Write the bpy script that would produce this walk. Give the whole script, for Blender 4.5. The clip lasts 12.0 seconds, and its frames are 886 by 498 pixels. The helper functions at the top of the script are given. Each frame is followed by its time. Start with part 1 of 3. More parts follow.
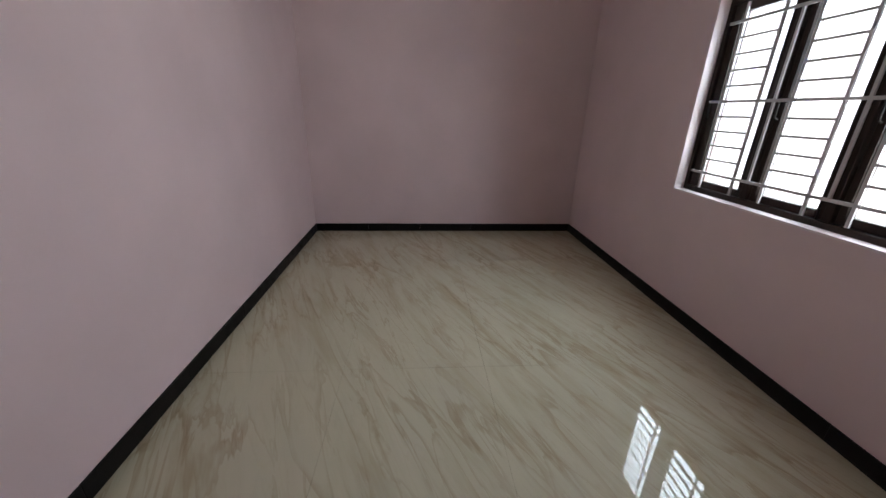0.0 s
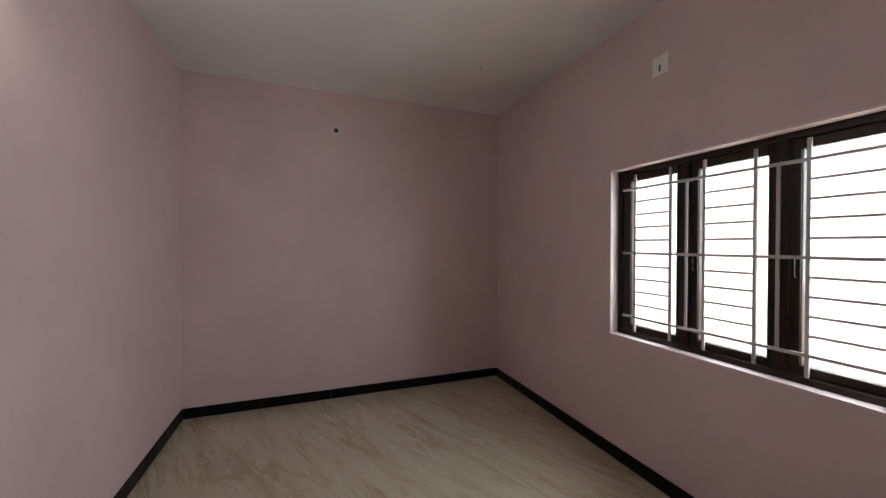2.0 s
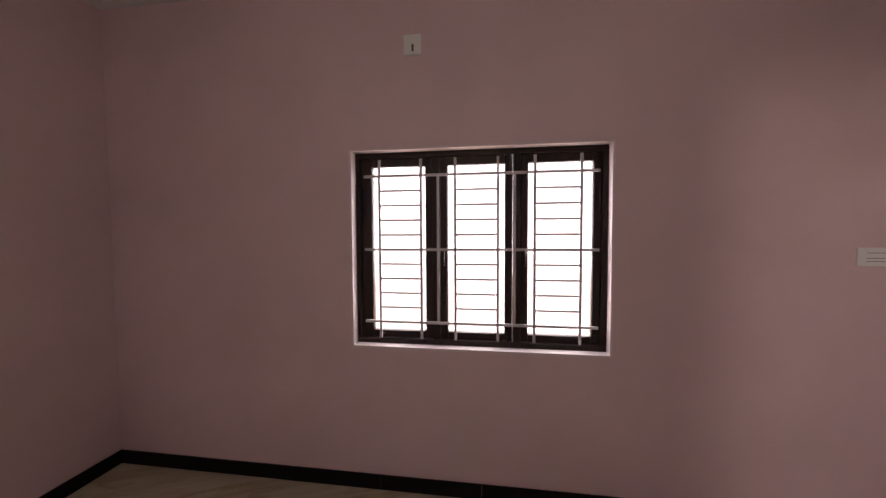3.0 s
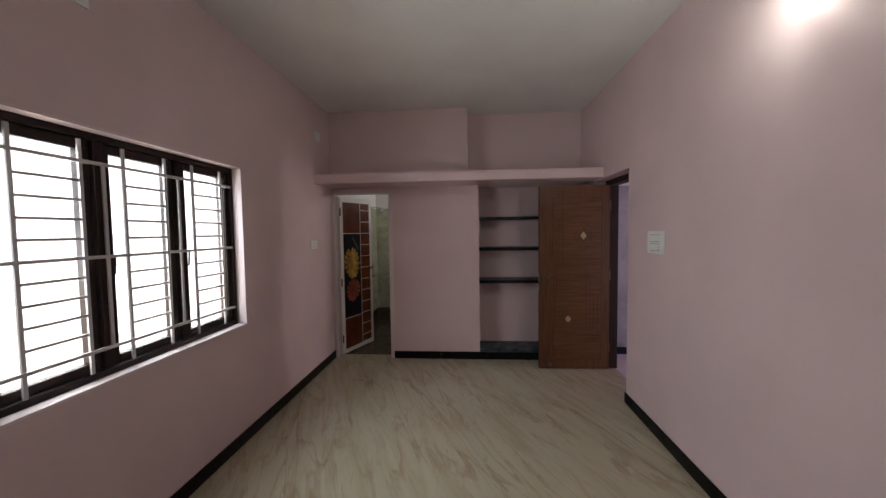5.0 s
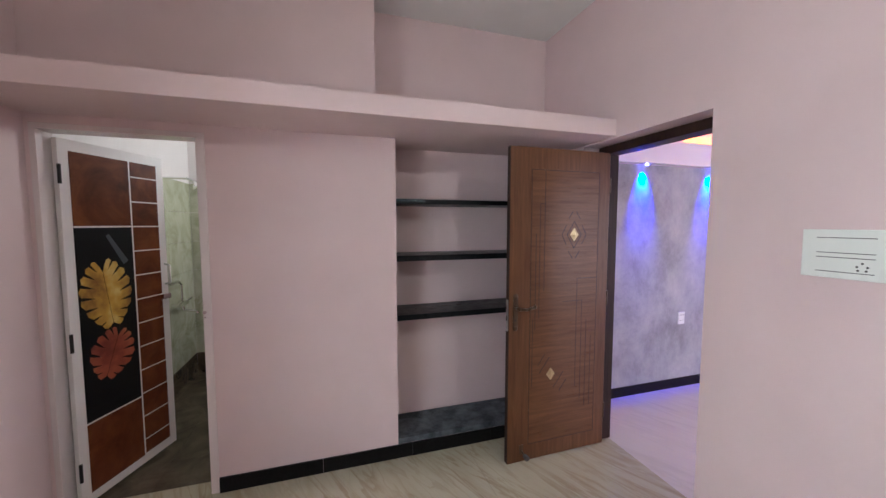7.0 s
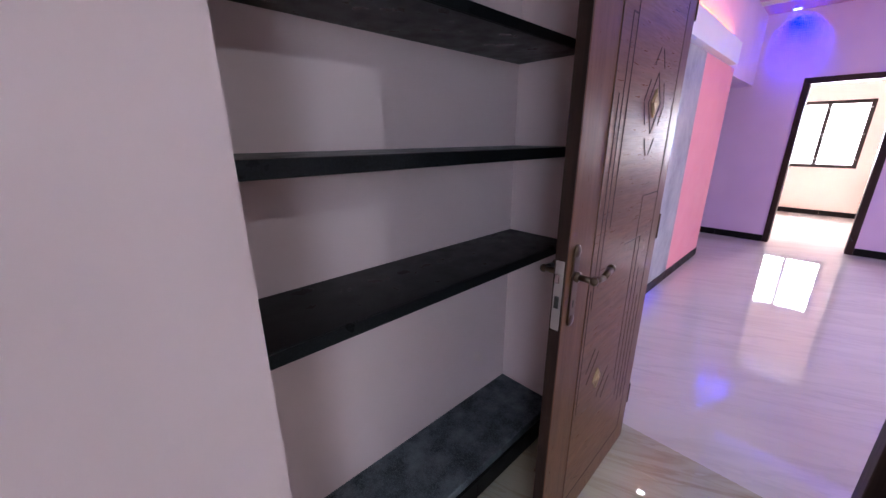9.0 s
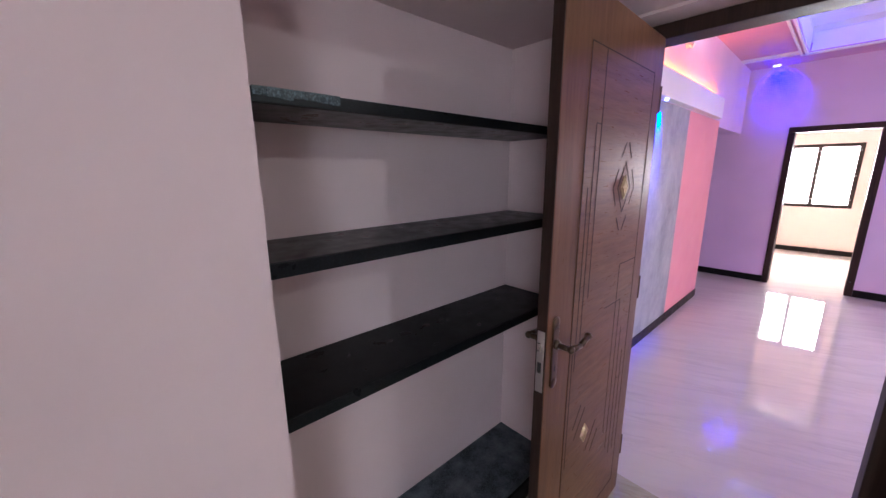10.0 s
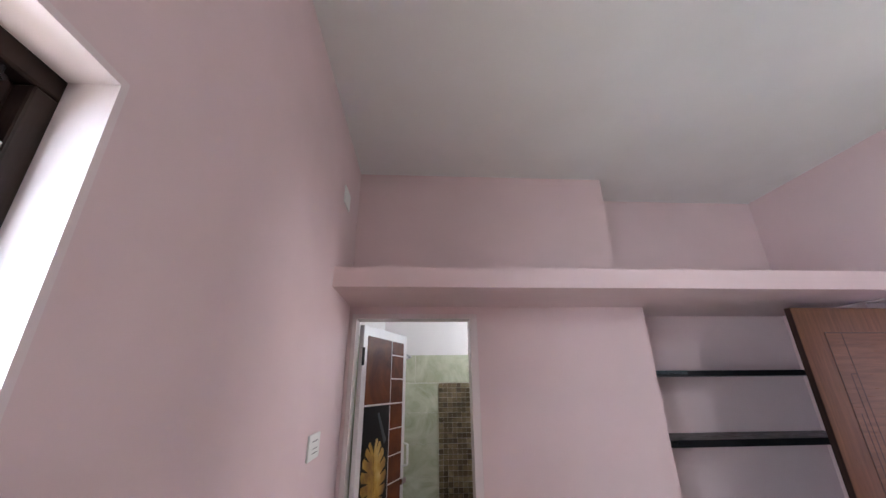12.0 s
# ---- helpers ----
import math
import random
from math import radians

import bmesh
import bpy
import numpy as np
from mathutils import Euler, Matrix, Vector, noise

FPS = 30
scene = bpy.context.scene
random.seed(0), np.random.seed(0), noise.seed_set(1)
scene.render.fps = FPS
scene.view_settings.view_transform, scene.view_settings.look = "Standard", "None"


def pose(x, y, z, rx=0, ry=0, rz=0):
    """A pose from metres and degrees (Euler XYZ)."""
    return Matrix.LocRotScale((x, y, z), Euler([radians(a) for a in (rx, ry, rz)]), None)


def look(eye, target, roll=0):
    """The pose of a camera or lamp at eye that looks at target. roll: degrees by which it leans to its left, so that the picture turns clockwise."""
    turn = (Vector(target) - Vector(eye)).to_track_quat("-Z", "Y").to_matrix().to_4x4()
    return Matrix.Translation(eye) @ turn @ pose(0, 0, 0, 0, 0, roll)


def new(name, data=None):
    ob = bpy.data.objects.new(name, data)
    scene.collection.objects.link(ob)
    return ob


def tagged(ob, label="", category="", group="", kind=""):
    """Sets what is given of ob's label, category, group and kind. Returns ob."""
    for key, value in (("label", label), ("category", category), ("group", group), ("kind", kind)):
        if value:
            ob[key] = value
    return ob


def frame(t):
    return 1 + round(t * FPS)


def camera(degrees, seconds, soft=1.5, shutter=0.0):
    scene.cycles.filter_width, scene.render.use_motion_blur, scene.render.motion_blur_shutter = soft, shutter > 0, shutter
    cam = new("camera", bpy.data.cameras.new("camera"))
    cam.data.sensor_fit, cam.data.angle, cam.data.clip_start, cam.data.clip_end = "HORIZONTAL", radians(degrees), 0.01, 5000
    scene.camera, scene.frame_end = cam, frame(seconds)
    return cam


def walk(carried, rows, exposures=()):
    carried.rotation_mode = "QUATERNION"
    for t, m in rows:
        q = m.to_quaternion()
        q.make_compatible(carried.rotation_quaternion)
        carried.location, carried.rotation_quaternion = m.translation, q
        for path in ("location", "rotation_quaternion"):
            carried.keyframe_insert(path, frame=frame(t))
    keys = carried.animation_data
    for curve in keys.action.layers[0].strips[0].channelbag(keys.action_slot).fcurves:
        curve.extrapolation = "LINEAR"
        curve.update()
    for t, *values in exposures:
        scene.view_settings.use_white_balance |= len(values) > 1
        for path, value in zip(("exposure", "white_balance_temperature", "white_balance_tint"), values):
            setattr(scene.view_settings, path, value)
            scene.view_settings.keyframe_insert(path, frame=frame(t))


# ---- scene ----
cam = camera(101.8, 12.0)
PATH = [
    (0, (1.227, 0.722, 1.377), (1.358, 2.583, 0.658), 1.3),
    (0.5, (1.248, 0.728, 1.493), (1.364, 2.681, 1.077), 0.4),
    (1, (1.215, 0.671, 1.512), (1.337, 2.667, 1.476), 0.4),
    (1.5, (1.155, 0.802, 1.501), (1.335, 2.794, 1.494), 0.4),
    (2, (1.039, 1.207, 1.519), (1.736, 3.081, 1.496), 0.1),
    (2.5, (0.918, 1.767, 1.493), (2.46, 3.041, 1.449), 0.4),
    (3, (1.026, 2.368, 1.565), (3.002, 2.661, 1.474), -0.3),
    (3.5, (1.272, 2.991, 1.56), (3.141, 2.288, 1.453), 0.5),
    (3.7, (1.320, 3.269, 1.498), (3.009, 2.199, 1.463), -0.4),
    (5.3, (1.386, 4.374, 1.573), (1.443, 2.378, 1.471), -0.3),
    (5.5, (1.381, 4.209, 1.544), (1.448, 2.212, 1.451), -0.3),
    (6, (1.449, 3.664, 1.539), (1.462, 1.666, 1.443), -0.3),
    (6.5, (1.598, 3.029, 1.527), (1.424, 1.039, 1.429), -0.3),
    (6.7, (1.686, 2.742, 1.565), (1.352, 0.774, 1.439), -0.3),
    (8.3, (1.548, 0.760, 1.497), (0.195, -0.708, 1.371), -0.6),
    (8.5, (1.486, 0.685, 1.475), (0.115, -0.754, 1.255), -0.4),
    (9, (1.454, 0.715, 1.393), (0.145, -0.676, 0.800), -0.2),
    (9.5, (1.454, 0.725, 1.385), (0.231, -0.625, 0.56), -0.7),
    (10, (1.51, 0.819, 1.554), (0.194, -0.625, 1.129), -0.4),
    (10.5, (1.615, 0.993, 1.656), (0.28, -0.457, 1.999), -0.4),
    (11, (1.959, 1.415, 1.656), (0.820, -0.066, 2.369), -0.3),
    (11.5, (2.421, 1.847, 1.669), (1.94, 0.039, 2.376), -0.6),
    (12, (2.662, 2.163, 1.654), (2.545, 0.297, 2.363), -0.6),
]
EXPOSURES = [(0, 0.27, 6100, 9), (1.5, 0.18, 6250, 11), (2.0, 0.08, 6700, 14), (2.5, -0.22, 7050, 24), (3.0, 0.0, 7250, 28), (3.5, -0.08, 7100, 23), (5.5, 0.12, 6600, 11), (6.0, 0.58, 6650, 10),
             (6.5, 1.28, 6450, 7), (8.5, 1.05, 5450, 12), (9.5, 1.3, 5550, 10), (10, 1.2, 5800, 11), (10.5, 1.2, 6300, 13), (11, 1.43, 7200, 16), (11.5, 1.42, 6150, 13), (12, 1.32, 5850, 10)]
walk(cam, [(t, look(e, a, r)) for t, e, a, r in PATH], EXPOSURES)

# room: x 0..W, y 0..L, z 0..H; hall to the west, second room beyond it, toilet to the south
W, L, H = 3.085, 4.913, 3.018
HALL_H, HALL_X, HALL_Y = 2.83, -5.05, -0.24

# ---- light ----
world = bpy.data.worlds.new("sky")
scene.world = world
world.use_nodes = True
wn = world.node_tree
sky = wn.nodes.new("ShaderNodeTexSky")
sky.sky_type, sky.sun_disc = "NISHITA", False
sky.sun_elevation, sky.sun_rotation = radians(50), radians(200)
wn.links.new(sky.outputs[0], wn.nodes["Background"].inputs[0])
wn.nodes["Background"].inputs[1].default_value = 0.1


def area(name, m, w, h, power, colour, spread=180):
    d = bpy.data.lights.new(name, "AREA")
    d.shape, d.size, d.size_y, d.energy, d.color, d.spread = "RECTANGLE", w, h, power, colour, radians(spread)
    ob = new(name, d)
    ob.matrix_world = m
    return ob


def spot(name, eye, target, power, colour, degrees, radius=0.02):
    d = bpy.data.lights.new(name, "SPOT")
    d.energy, d.color, d.spot_size, d.spot_blend, d.shadow_soft_size = power, colour, radians(degrees), 1.0, radius
    ob = new(name, d)
    ob.matrix_world = look(eye, target)
    return ob


def bulb_light(name, at, power, colour, radius=0.03):
    d = bpy.data.lights.new(name, "POINT")
    d.energy, d.color, d.shadow_soft_size = power, colour, radius
    ob = new(name, d)
    ob.location = at
    return ob


# daylight in the openings
area("sky_daylight", look((3.52, 2.49, 1.95), (0.0, 2.49, 0.7)), 2.8, 1.5, 140, (0.80, 0.91, 1.0))
area("ground_bounce", look((3.52, 2.49, 0.85), (0.0, 2.49, 2.2)), 2.8, 1.3, 40, (1.0, 0.90, 0.74))
area("far_window_daylight", look((-8.30, 0.5, 1.5), (0, 0.5, 1.0)), 1.5, 1.5, 340, (1.0, 0.91, 0.88))
# added fill for the hall, behind an unseen opening in its north wall
area("hall_door_daylight", look((-2.6, 3.60, 1.2), (-2.6, 0, 1.0)), 1.7, 2.0, 32, (0.96, 0.88, 1.0))
# added fill for the toilet, through an unseen gap high in its west wall
area("toilet_vent_daylight", look((1.36, -1.45, 2.35), (3.0, -1.6, 1.2)), 0.42, 0.4, 8, (1.0, 1.0, 0.97))

# ---- materials ----


def mat(name, colour, rough=0.6, metal=0.0, spec=0.5):
    m = bpy.data.materials.new(name)
    m.use_nodes = True
    b = m.node_tree.nodes["Principled BSDF"]
    b.inputs["Base Color"].default_value = (*colour, 1)
    b.inputs["Roughness"].default_value = rough
    b.inputs["Metallic"].default_value = metal
    b.inputs["Specular IOR Level"].default_value = spec
    return m


def node(m, kind, **values):
    n = m.node_tree.nodes.new(kind)
    for key, v in values.items():
        n.inputs[key.replace("_", " ")].default_value = v
    return n


def link(m, a, b):
    m.node_tree.links.new(a, b)


def coords(m, scale=(1, 1, 1), turn=0.0, tilt=(0, 0)):
    g = node(m, "ShaderNodeNewGeometry")
    p = node(m, "ShaderNodeMapping")
    p.inputs["Rotation"].default_value = (tilt[0], tilt[1], turn)
    p.inputs["Scale"].default_value = scale
    link(m, g.outputs["Position"], p.inputs["Vector"])
    return p.outputs[0]


def noise_tex(m, vec, scale, detail=3.0, rough=0.5, warp=0.0):
    n = node(m, "ShaderNodeTexNoise", Scale=scale, Detail=detail, Roughness=rough, Distortion=warp)
    link(m, vec, n.inputs["Vector"])
    return n.outputs["Fac"]


def ramp(m, fac, stops):
    r = node(m, "ShaderNodeValToRGB")
    while len(r.color_ramp.elements) < len(stops):
        r.color_ramp.elements.new(0.5)
    for e, (p, c) in zip(r.color_ramp.elements, stops):
        e.position, e.color = p, (*c, 1) if len(c) == 3 else c
    link(m, fac, r.inputs[0])
    return r.outputs[0]


def mix(m, fac, a, b, mode="MIX"):
    n = node(m, "ShaderNodeMix")
    n.data_type, n.blend_type = "RGBA", mode
    for sock, v in ((n.inputs[0], fac), (n.inputs[6], a), (n.inputs[7], b)):
        if isinstance(v, (int, float)):
            sock.default_value = v
        elif isinstance(v, tuple):
            sock.default_value = (*v, 1)
        else:
            link(m, v, sock)
    return n.outputs[2]


def surface(m, colour=None, rough=None, height=None, bump=0.1, dist=0.002):
    b = m.node_tree.nodes["Principled BSDF"]
    if colour is not None:
        link(m, colour, b.inputs["Base Color"])
    if rough is not None:
        link(m, rough, b.inputs["Roughness"])
    if height is not None:
        n = node(m, "ShaderNodeBump", Strength=bump, Distance=dist)
        link(m, height, n.inputs["Height"])
        link(m, n.outputs[0], b.inputs["Normal"])
    return m


def g3(v):
    return (v, v, v)


def paint(name, colour, rough=0.55, vary=0.06, bump=0.12):
    m = mat(name, colour, rough, 0, 0.35)
    v = coords(m)
    dark = tuple(c * (1 - vary) for c in colour)
    light = tuple(min(1, c * (1 + vary)) for c in colour)
    big = ramp(m, noise_tex(m, v, 1.3, 4), [(0.3, dark), (0.7, light)])
    fine = noise_tex(m, v, 160, 2)
    r = ramp(m, noise_tex(m, v, 7, 3), [(0.2, g3(rough - 0.08)), (0.8, g3(rough + 0.1))])
    return surface(m, big, r, fine, bump, 0.001)


PINK = paint("pink_wall_paint", (0.67, 0.522, 0.522))
WHITE_CEIL = paint("white_ceiling_paint", (0.78, 0.78, 0.765), 0.7)
LILAC = paint("lilac_wall_paint", (0.66, 0.47, 0.66))
PEACH = paint("peach_wall_paint", (0.84, 0.68, 0.60))
CORAL = paint("coral_wall_paint", (0.80, 0.30, 0.33))
WHITE = paint("white_enamel", (0.78, 0.74, 0.73), 0.35, 0.04, 0.05)
PLASTIC = paint("white_plastic", (0.76, 0.78, 0.74), 0.3, 0.02, 0.02)
FRAMEPINK = paint("pale_door_frame_paint", (0.70, 0.60, 0.59), 0.4, 0.05, 0.05)
GLOSSPINK = paint("glossy_pale_enamel", (0.70, 0.62, 0.61), 0.16, 0.04, 0.02)
LINE = mat("dark_gap", (0.04, 0.04, 0.04), 0.7)
RUBBER = mat("grey_rubber", (0.10, 0.10, 0.10), 0.75)


def granite(name, base, fleck, rough, dust=0.0):
    m = mat(name, base, rough, 0, 0.14)
    v = coords(m)
    c = ramp(m, noise_tex(m, v, 220, 2), [(0.45, base), (0.72, fleck)])
    if dust:
        c = mix(m, ramp(m, noise_tex(m, v, 9, 5, 0.65), [(0.38, g3(0)), (0.7, g3(dust))]), c, (0.17, 0.19, 0.21))
    r = ramp(m, noise_tex(m, v, 14, 4), [(0.3, g3(rough)), (0.75, g3(min(1, rough + 0.2)))])
    return surface(m, c, r)


GRANITE = granite("black_granite", (0.006, 0.005, 0.005), (0.014, 0.012, 0.012), 0.3)
SAWN = granite("rough_sawn_granite", (0.012, 0.020, 0.023), (0.10, 0.14, 0.155), 0.15, 0.25)
SHELF = granite("black_shelf_granite", (0.004, 0.004, 0.005), (0.010, 0.011, 0.012), 0.25, 0.02)
DUSTY = granite("dusty_dark_granite", (0.03, 0.034, 0.040), (0.10, 0.11, 0.12), 0.45, 0.8)


def wood(name, dark, light, along, rough=0.35):
    """along: axis of the grain, 0 x, 1 y, 2 z."""
    m = mat(name, light, rough, 0, 0.22)
    sc = [26.0, 26.0, 26.0]
    sc[along] = 1.6
    o = node(m, "ShaderNodeTexCoord")
    p = node(m, "ShaderNodeMapping")
    p.inputs["Scale"].default_value = sc
    link(m, o.outputs["Object"], p.inputs["Vector"])
    grain = noise_tex(m, p.outputs[0], 1.6, 6, 0.6, 0.5)
    fine = noise_tex(m, p.outputs[0], 9, 3)
    broad = noise_tex(m, o.outputs["Object"], 2.2, 3)
    c = ramp(m, grain, [(0.28, dark), (0.72, light)])
    c = mix(m, ramp(m, broad, [(0.3, g3(0.0)), (0.75, g3(0.35))]), c, dark)
    c = mix(m, ramp(m, fine, [(0.5, g3(0)), (0.8, g3(0.3))]), c, tuple(x * 0.6 for x in dark))
    return surface(m, c, ramp(m, fine, [(0.2, g3(rough - 0.06)), (0.8, g3(rough + 0.12))]), fine, 0.06, 0.001)


DOOR_H = wood("door_wood_cross_grain", (0.092, 0.037, 0.017), (0.185, 0.084, 0.039), 0, 0.30)
DOOR_V = wood("door_wood_upright_grain", (0.090, 0.036, 0.017), (0.175, 0.079, 0.038), 2, 0.30)
DARKWOOD = wood("dark_polished_wood", (0.018, 0.009, 0.007), (0.045, 0.022, 0.016), 2, 0.5)
WINDOWWOOD = wood("dark_window_wood", (0.014, 0.008, 0.006), (0.036, 0.020, 0.015), 2, 0.4)
GROOVE = mat("carved_groove", (0.035, 0.016, 0.010), 0.7)
BRASS = mat("pale_brass", (0.55, 0.42, 0.25), 0.38, 1.0)
ANTIQUE = surface(mat("antique_brass", (0.13, 0.092, 0.065), 0.28, 1.0))
STEEL = mat("brushed_steel", (0.62, 0.61, 0.60), 0.3, 1.0)
CHROME = mat("chrome", (0.8, 0.8, 0.8), 0.08, 1.0)
IRON = mat("black_iron", (0.02, 0.018, 0.017), 0.4, 0.6)
GRILLE = paint("grey_grille_paint", (0.52, 0.50, 0.50), 0.35, 0.05, 0.03)


def marble_floor(name, cream, tan, vein):
    m = mat(name, cream, 0.06, 0, 0.5)
    v = coords(m, (1, 1, 1), radians(-24))
    s = node(m, "ShaderNodeMapping")
    s.inputs["Scale"].default_value = (4.6, 0.62, 1.0)
    link(m, v, s.inputs["Vector"])
    band = noise_tex(m, s.outputs[0], 1.5, 5, 0.6, 0.9)
    c = ramp(m, band, [(0.25, tan), (0.5, cream), (0.8, tuple(x * 1.07 for x in cream))])
    for sc, wid, amt, warp in ((1.0, 0.022, 0.60, 0.7), (1.9, 0.024, 0.48, 0.8), (4.2, 0.03, 0.12, 0.6)):
        n = noise_tex(m, s.outputs[0], sc, 4, 0.55, warp)
        line = ramp(m, n, [(0.5 - wid * 2.2, g3(0)), (0.5, g3(amt)), (0.5 + wid * 0.5, g3(0))])
        mask = ramp(m, noise_tex(m, v, 1.7, 3), [(0.35, g3(0.25)), (0.65, g3(1))])
        c = mix(m, mix(m, 1.0, line, mask, "MULTIPLY"), c, vein)
    smear = ramp(m, noise_tex(m, v, 6, 4), [(0.3, g3(0.012)), (0.8, g3(0.05))])
    return surface(m, c, smear)


FLOOR = marble_floor("veined_cream_marble_tile", (0.48, 0.435, 0.318), (0.40, 0.345, 0.228), (0.27, 0.195, 0.11))
GROUT = mat("cream_grout", (0.36, 0.32, 0.24), 0.8)
HALLFLOOR = marble_floor("veined_pale_marble_tile", (0.64, 0.58, 0.53), (0.58, 0.52, 0.475), (0.53, 0.47, 0.43))


def texture_panel():
    m = mat("grey_textured_plaster", (0.42, 0.41, 0.43), 0.5)
    v = coords(m, (1, 1, 0.75))
    c = ramp(m, noise_tex(m, v, 3.0, 8, 0.7, 0.15), [(0.28, (0.17, 0.165, 0.175)), (0.5, (0.33, 0.325, 0.34)), (0.72, (0.47, 0.46, 0.44))])
    return surface(m, c, None, noise_tex(m, v, 25, 5), 0.3, 0.004)


def bath_tile(name, a, b, c, rough=0.2, spec=0.4):
    m = mat(name, b, rough, 0, spec)
    v = coords(m)
    col = ramp(m, noise_tex(m, v, 3.2, 6, 0.6, 1.5), [(0.3, a), (0.5, b), (0.7, c)])
    o = node(m, "ShaderNodeObjectInfo")
    return surface(m, mix(m, ramp(m, o.outputs["Random"], [(0, g3(0)), (1, g3(0.25))]), col, a), None)


GREYPANEL = texture_panel()
TILE = bath_tile("pale_green_marble_tile", (0.36, 0.37, 0.24), (0.54, 0.55, 0.42), (0.66, 0.67, 0.56))
MOSAIC = mat("brown_pebble_mosaic", (0.2, 0.15, 0.09), 0.35, 0, 0.4)
_o = node(MOSAIC, "ShaderNodeObjectInfo")
_c = ramp(MOSAIC, _o.outputs["Random"], [(0.0, (0.06, 0.045, 0.025)), (0.4, (0.17, 0.125, 0.07)), (0.75, (0.28, 0.22, 0.13)), (1.0, (0.40, 0.34, 0.22))])
surface(MOSAIC, mix(MOSAIC, ramp(MOSAIC, noise_tex(MOSAIC, coords(MOSAIC), 30, 3), [(0.35, g3(0)), (0.7, g3(0.5))]), _c, (0.10, 0.075, 0.04)))
DARKTILE = bath_tile("brown_floor_tile", (0.06, 0.045, 0.03), (0.11, 0.085, 0.06), (0.17, 0.14, 0.10))
RUST = bath_tile("red_brown_laminate", (0.07, 0.020, 0.010), (0.14, 0.040, 0.017), (0.22, 0.066, 0.024), 0.4, 0.1)
BLACKPANEL = mat("gloss_black_laminate", (0.010, 0.010, 0.011), 0.3, 0, 0.15)
GOLDLEAF = surface(mat("golden_leaf_print", (0.6, 0.4, 0.1), 0.3))
_v = coords(GOLDLEAF)
surface(GOLDLEAF, ramp(GOLDLEAF, noise_tex(GOLDLEAF, _v, 9, 3), [(0.3, (0.20, 0.08, 0.02)), (0.55, (0.52, 0.30, 0.05)), (0.75, (0.66, 0.52, 0.22))]))
REDLEAF = mat("red_leaf_print", (0.4, 0.1, 0.05), 0.3)
surface(REDLEAF, ramp(REDLEAF, noise_tex(REDLEAF, coords(REDLEAF), 9, 3), [(0.3, (0.18, 0.03, 0.02)), (0.6, (0.42, 0.10, 0.05)), (0.8, (0.50, 0.22, 0.09))]))
GREYLEAF = mat("slate_leaf_print", (0.05, 0.065, 0.075), 0.3)


def glow(name, colour, strength):
    m = mat(name, (0.8, 0.8, 0.8), 0.4)
    b = m.node_tree.nodes["Principled BSDF"]
    b.inputs["Emission Color"].default_value = (*colour, 1)
    b.inputs["Emission Strength"].default_value = strength
    return m


DAY = glow("bright_hazy_day", (0.98, 0.99, 1.0), 1.5)
BULB = glow("lit_white_bulb", (0.94, 1.0, 0.92), 660)
# emission for the blue light on the cove sides, whose strip is hidden
BLUE_COVE = glow("glowing_blue_cove_side", (0.0, 0.0, 1.0), 0.8)
BLUE_DOT = glow("lit_blue_led", (0.12, 0.15, 1.0), 9)
WHITE_DOT = glow("lit_white_led", (1.0, 0.92, 0.9), 22)

GLASS = bpy.data.materials.new("window_glass")
GLASS.use_nodes = True
_t = GLASS.node_tree
_t.nodes.remove(_t.nodes["Principled BSDF"])
_a, _b, _m = _t.nodes.new("ShaderNodeBsdfTransparent"), _t.nodes.new("ShaderNodeBsdfGlossy"), _t.nodes.new("ShaderNodeMixShader")
_b.inputs["Roughness"].default_value = 0.02
_m.inputs[0].default_value = 0.05
_t.links.new(_a.outputs[0], _m.inputs[1]), _t.links.new(_b.outputs[0], _m.inputs[2])
_t.links.new(_m.outputs[0], _t.nodes["Material Output"].inputs[0])

# ---- building helpers ----


def box(bm, x0, x1, y0, y1, z0, z1, bevel=0.0):
    vs = [bm.verts.new((x, y, z)) for x in (x0, x1) for y in (y0, y1) for z in (z0, z1)]
    fs = [bm.faces.new([vs[i] for i in q]) for q in ((0, 1, 3, 2), (4, 6, 7, 5), (0, 4, 5, 1), (2, 3, 7, 6), (0, 2, 6, 4), (1, 5, 7, 3))]
    if bevel:
        es = list({e for f in fs for e in f.edges})
        bmesh.ops.bevel(bm, geom=es, offset=bevel, segments=2, affect="EDGES", profile=0.5)
    return bm


def boxes(*rows, bevel=0.0):
    bm = bmesh.new()
    for r in rows:
        box(bm, *r, bevel=bevel)
    return bm


def rod(bm, a, b, r, r2=None, n=12):
    a, b = Vector(a), Vector(b)
    turn = (b - a).to_track_quat("Z", "Y").to_matrix().to_4x4()
    m = Matrix.Translation((a + b) / 2) @ turn
    bmesh.ops.create_cone(bm, cap_ends=True, segments=n, radius1=r, radius2=r if r2 is None else r2, depth=(b - a).length, matrix=m)
    return bm


def rods(*rows, n=12):
    bm = bmesh.new()
    for r in rows:
        rod(bm, *r, n=n)
    return bm


def ball(bm, at, r, sx=1, sy=1, sz=1):
    bmesh.ops.create_uvsphere(bm, u_segments=16, v_segments=10, radius=r, matrix=Matrix.Translation(at) @ Matrix.Diagonal((sx, sy, sz, 1)))
    return bm


def mesh_of(name, bm, material, smooth=False):
    bmesh.ops.recalc_face_normals(bm, faces=bm.faces)
    me = bpy.data.meshes.new(name)
    bm.to_mesh(me)
    bm.free()
    me.materials.append(material)
    if smooth:
        for p in me.polygons:
            p.use_smooth = True
    return me


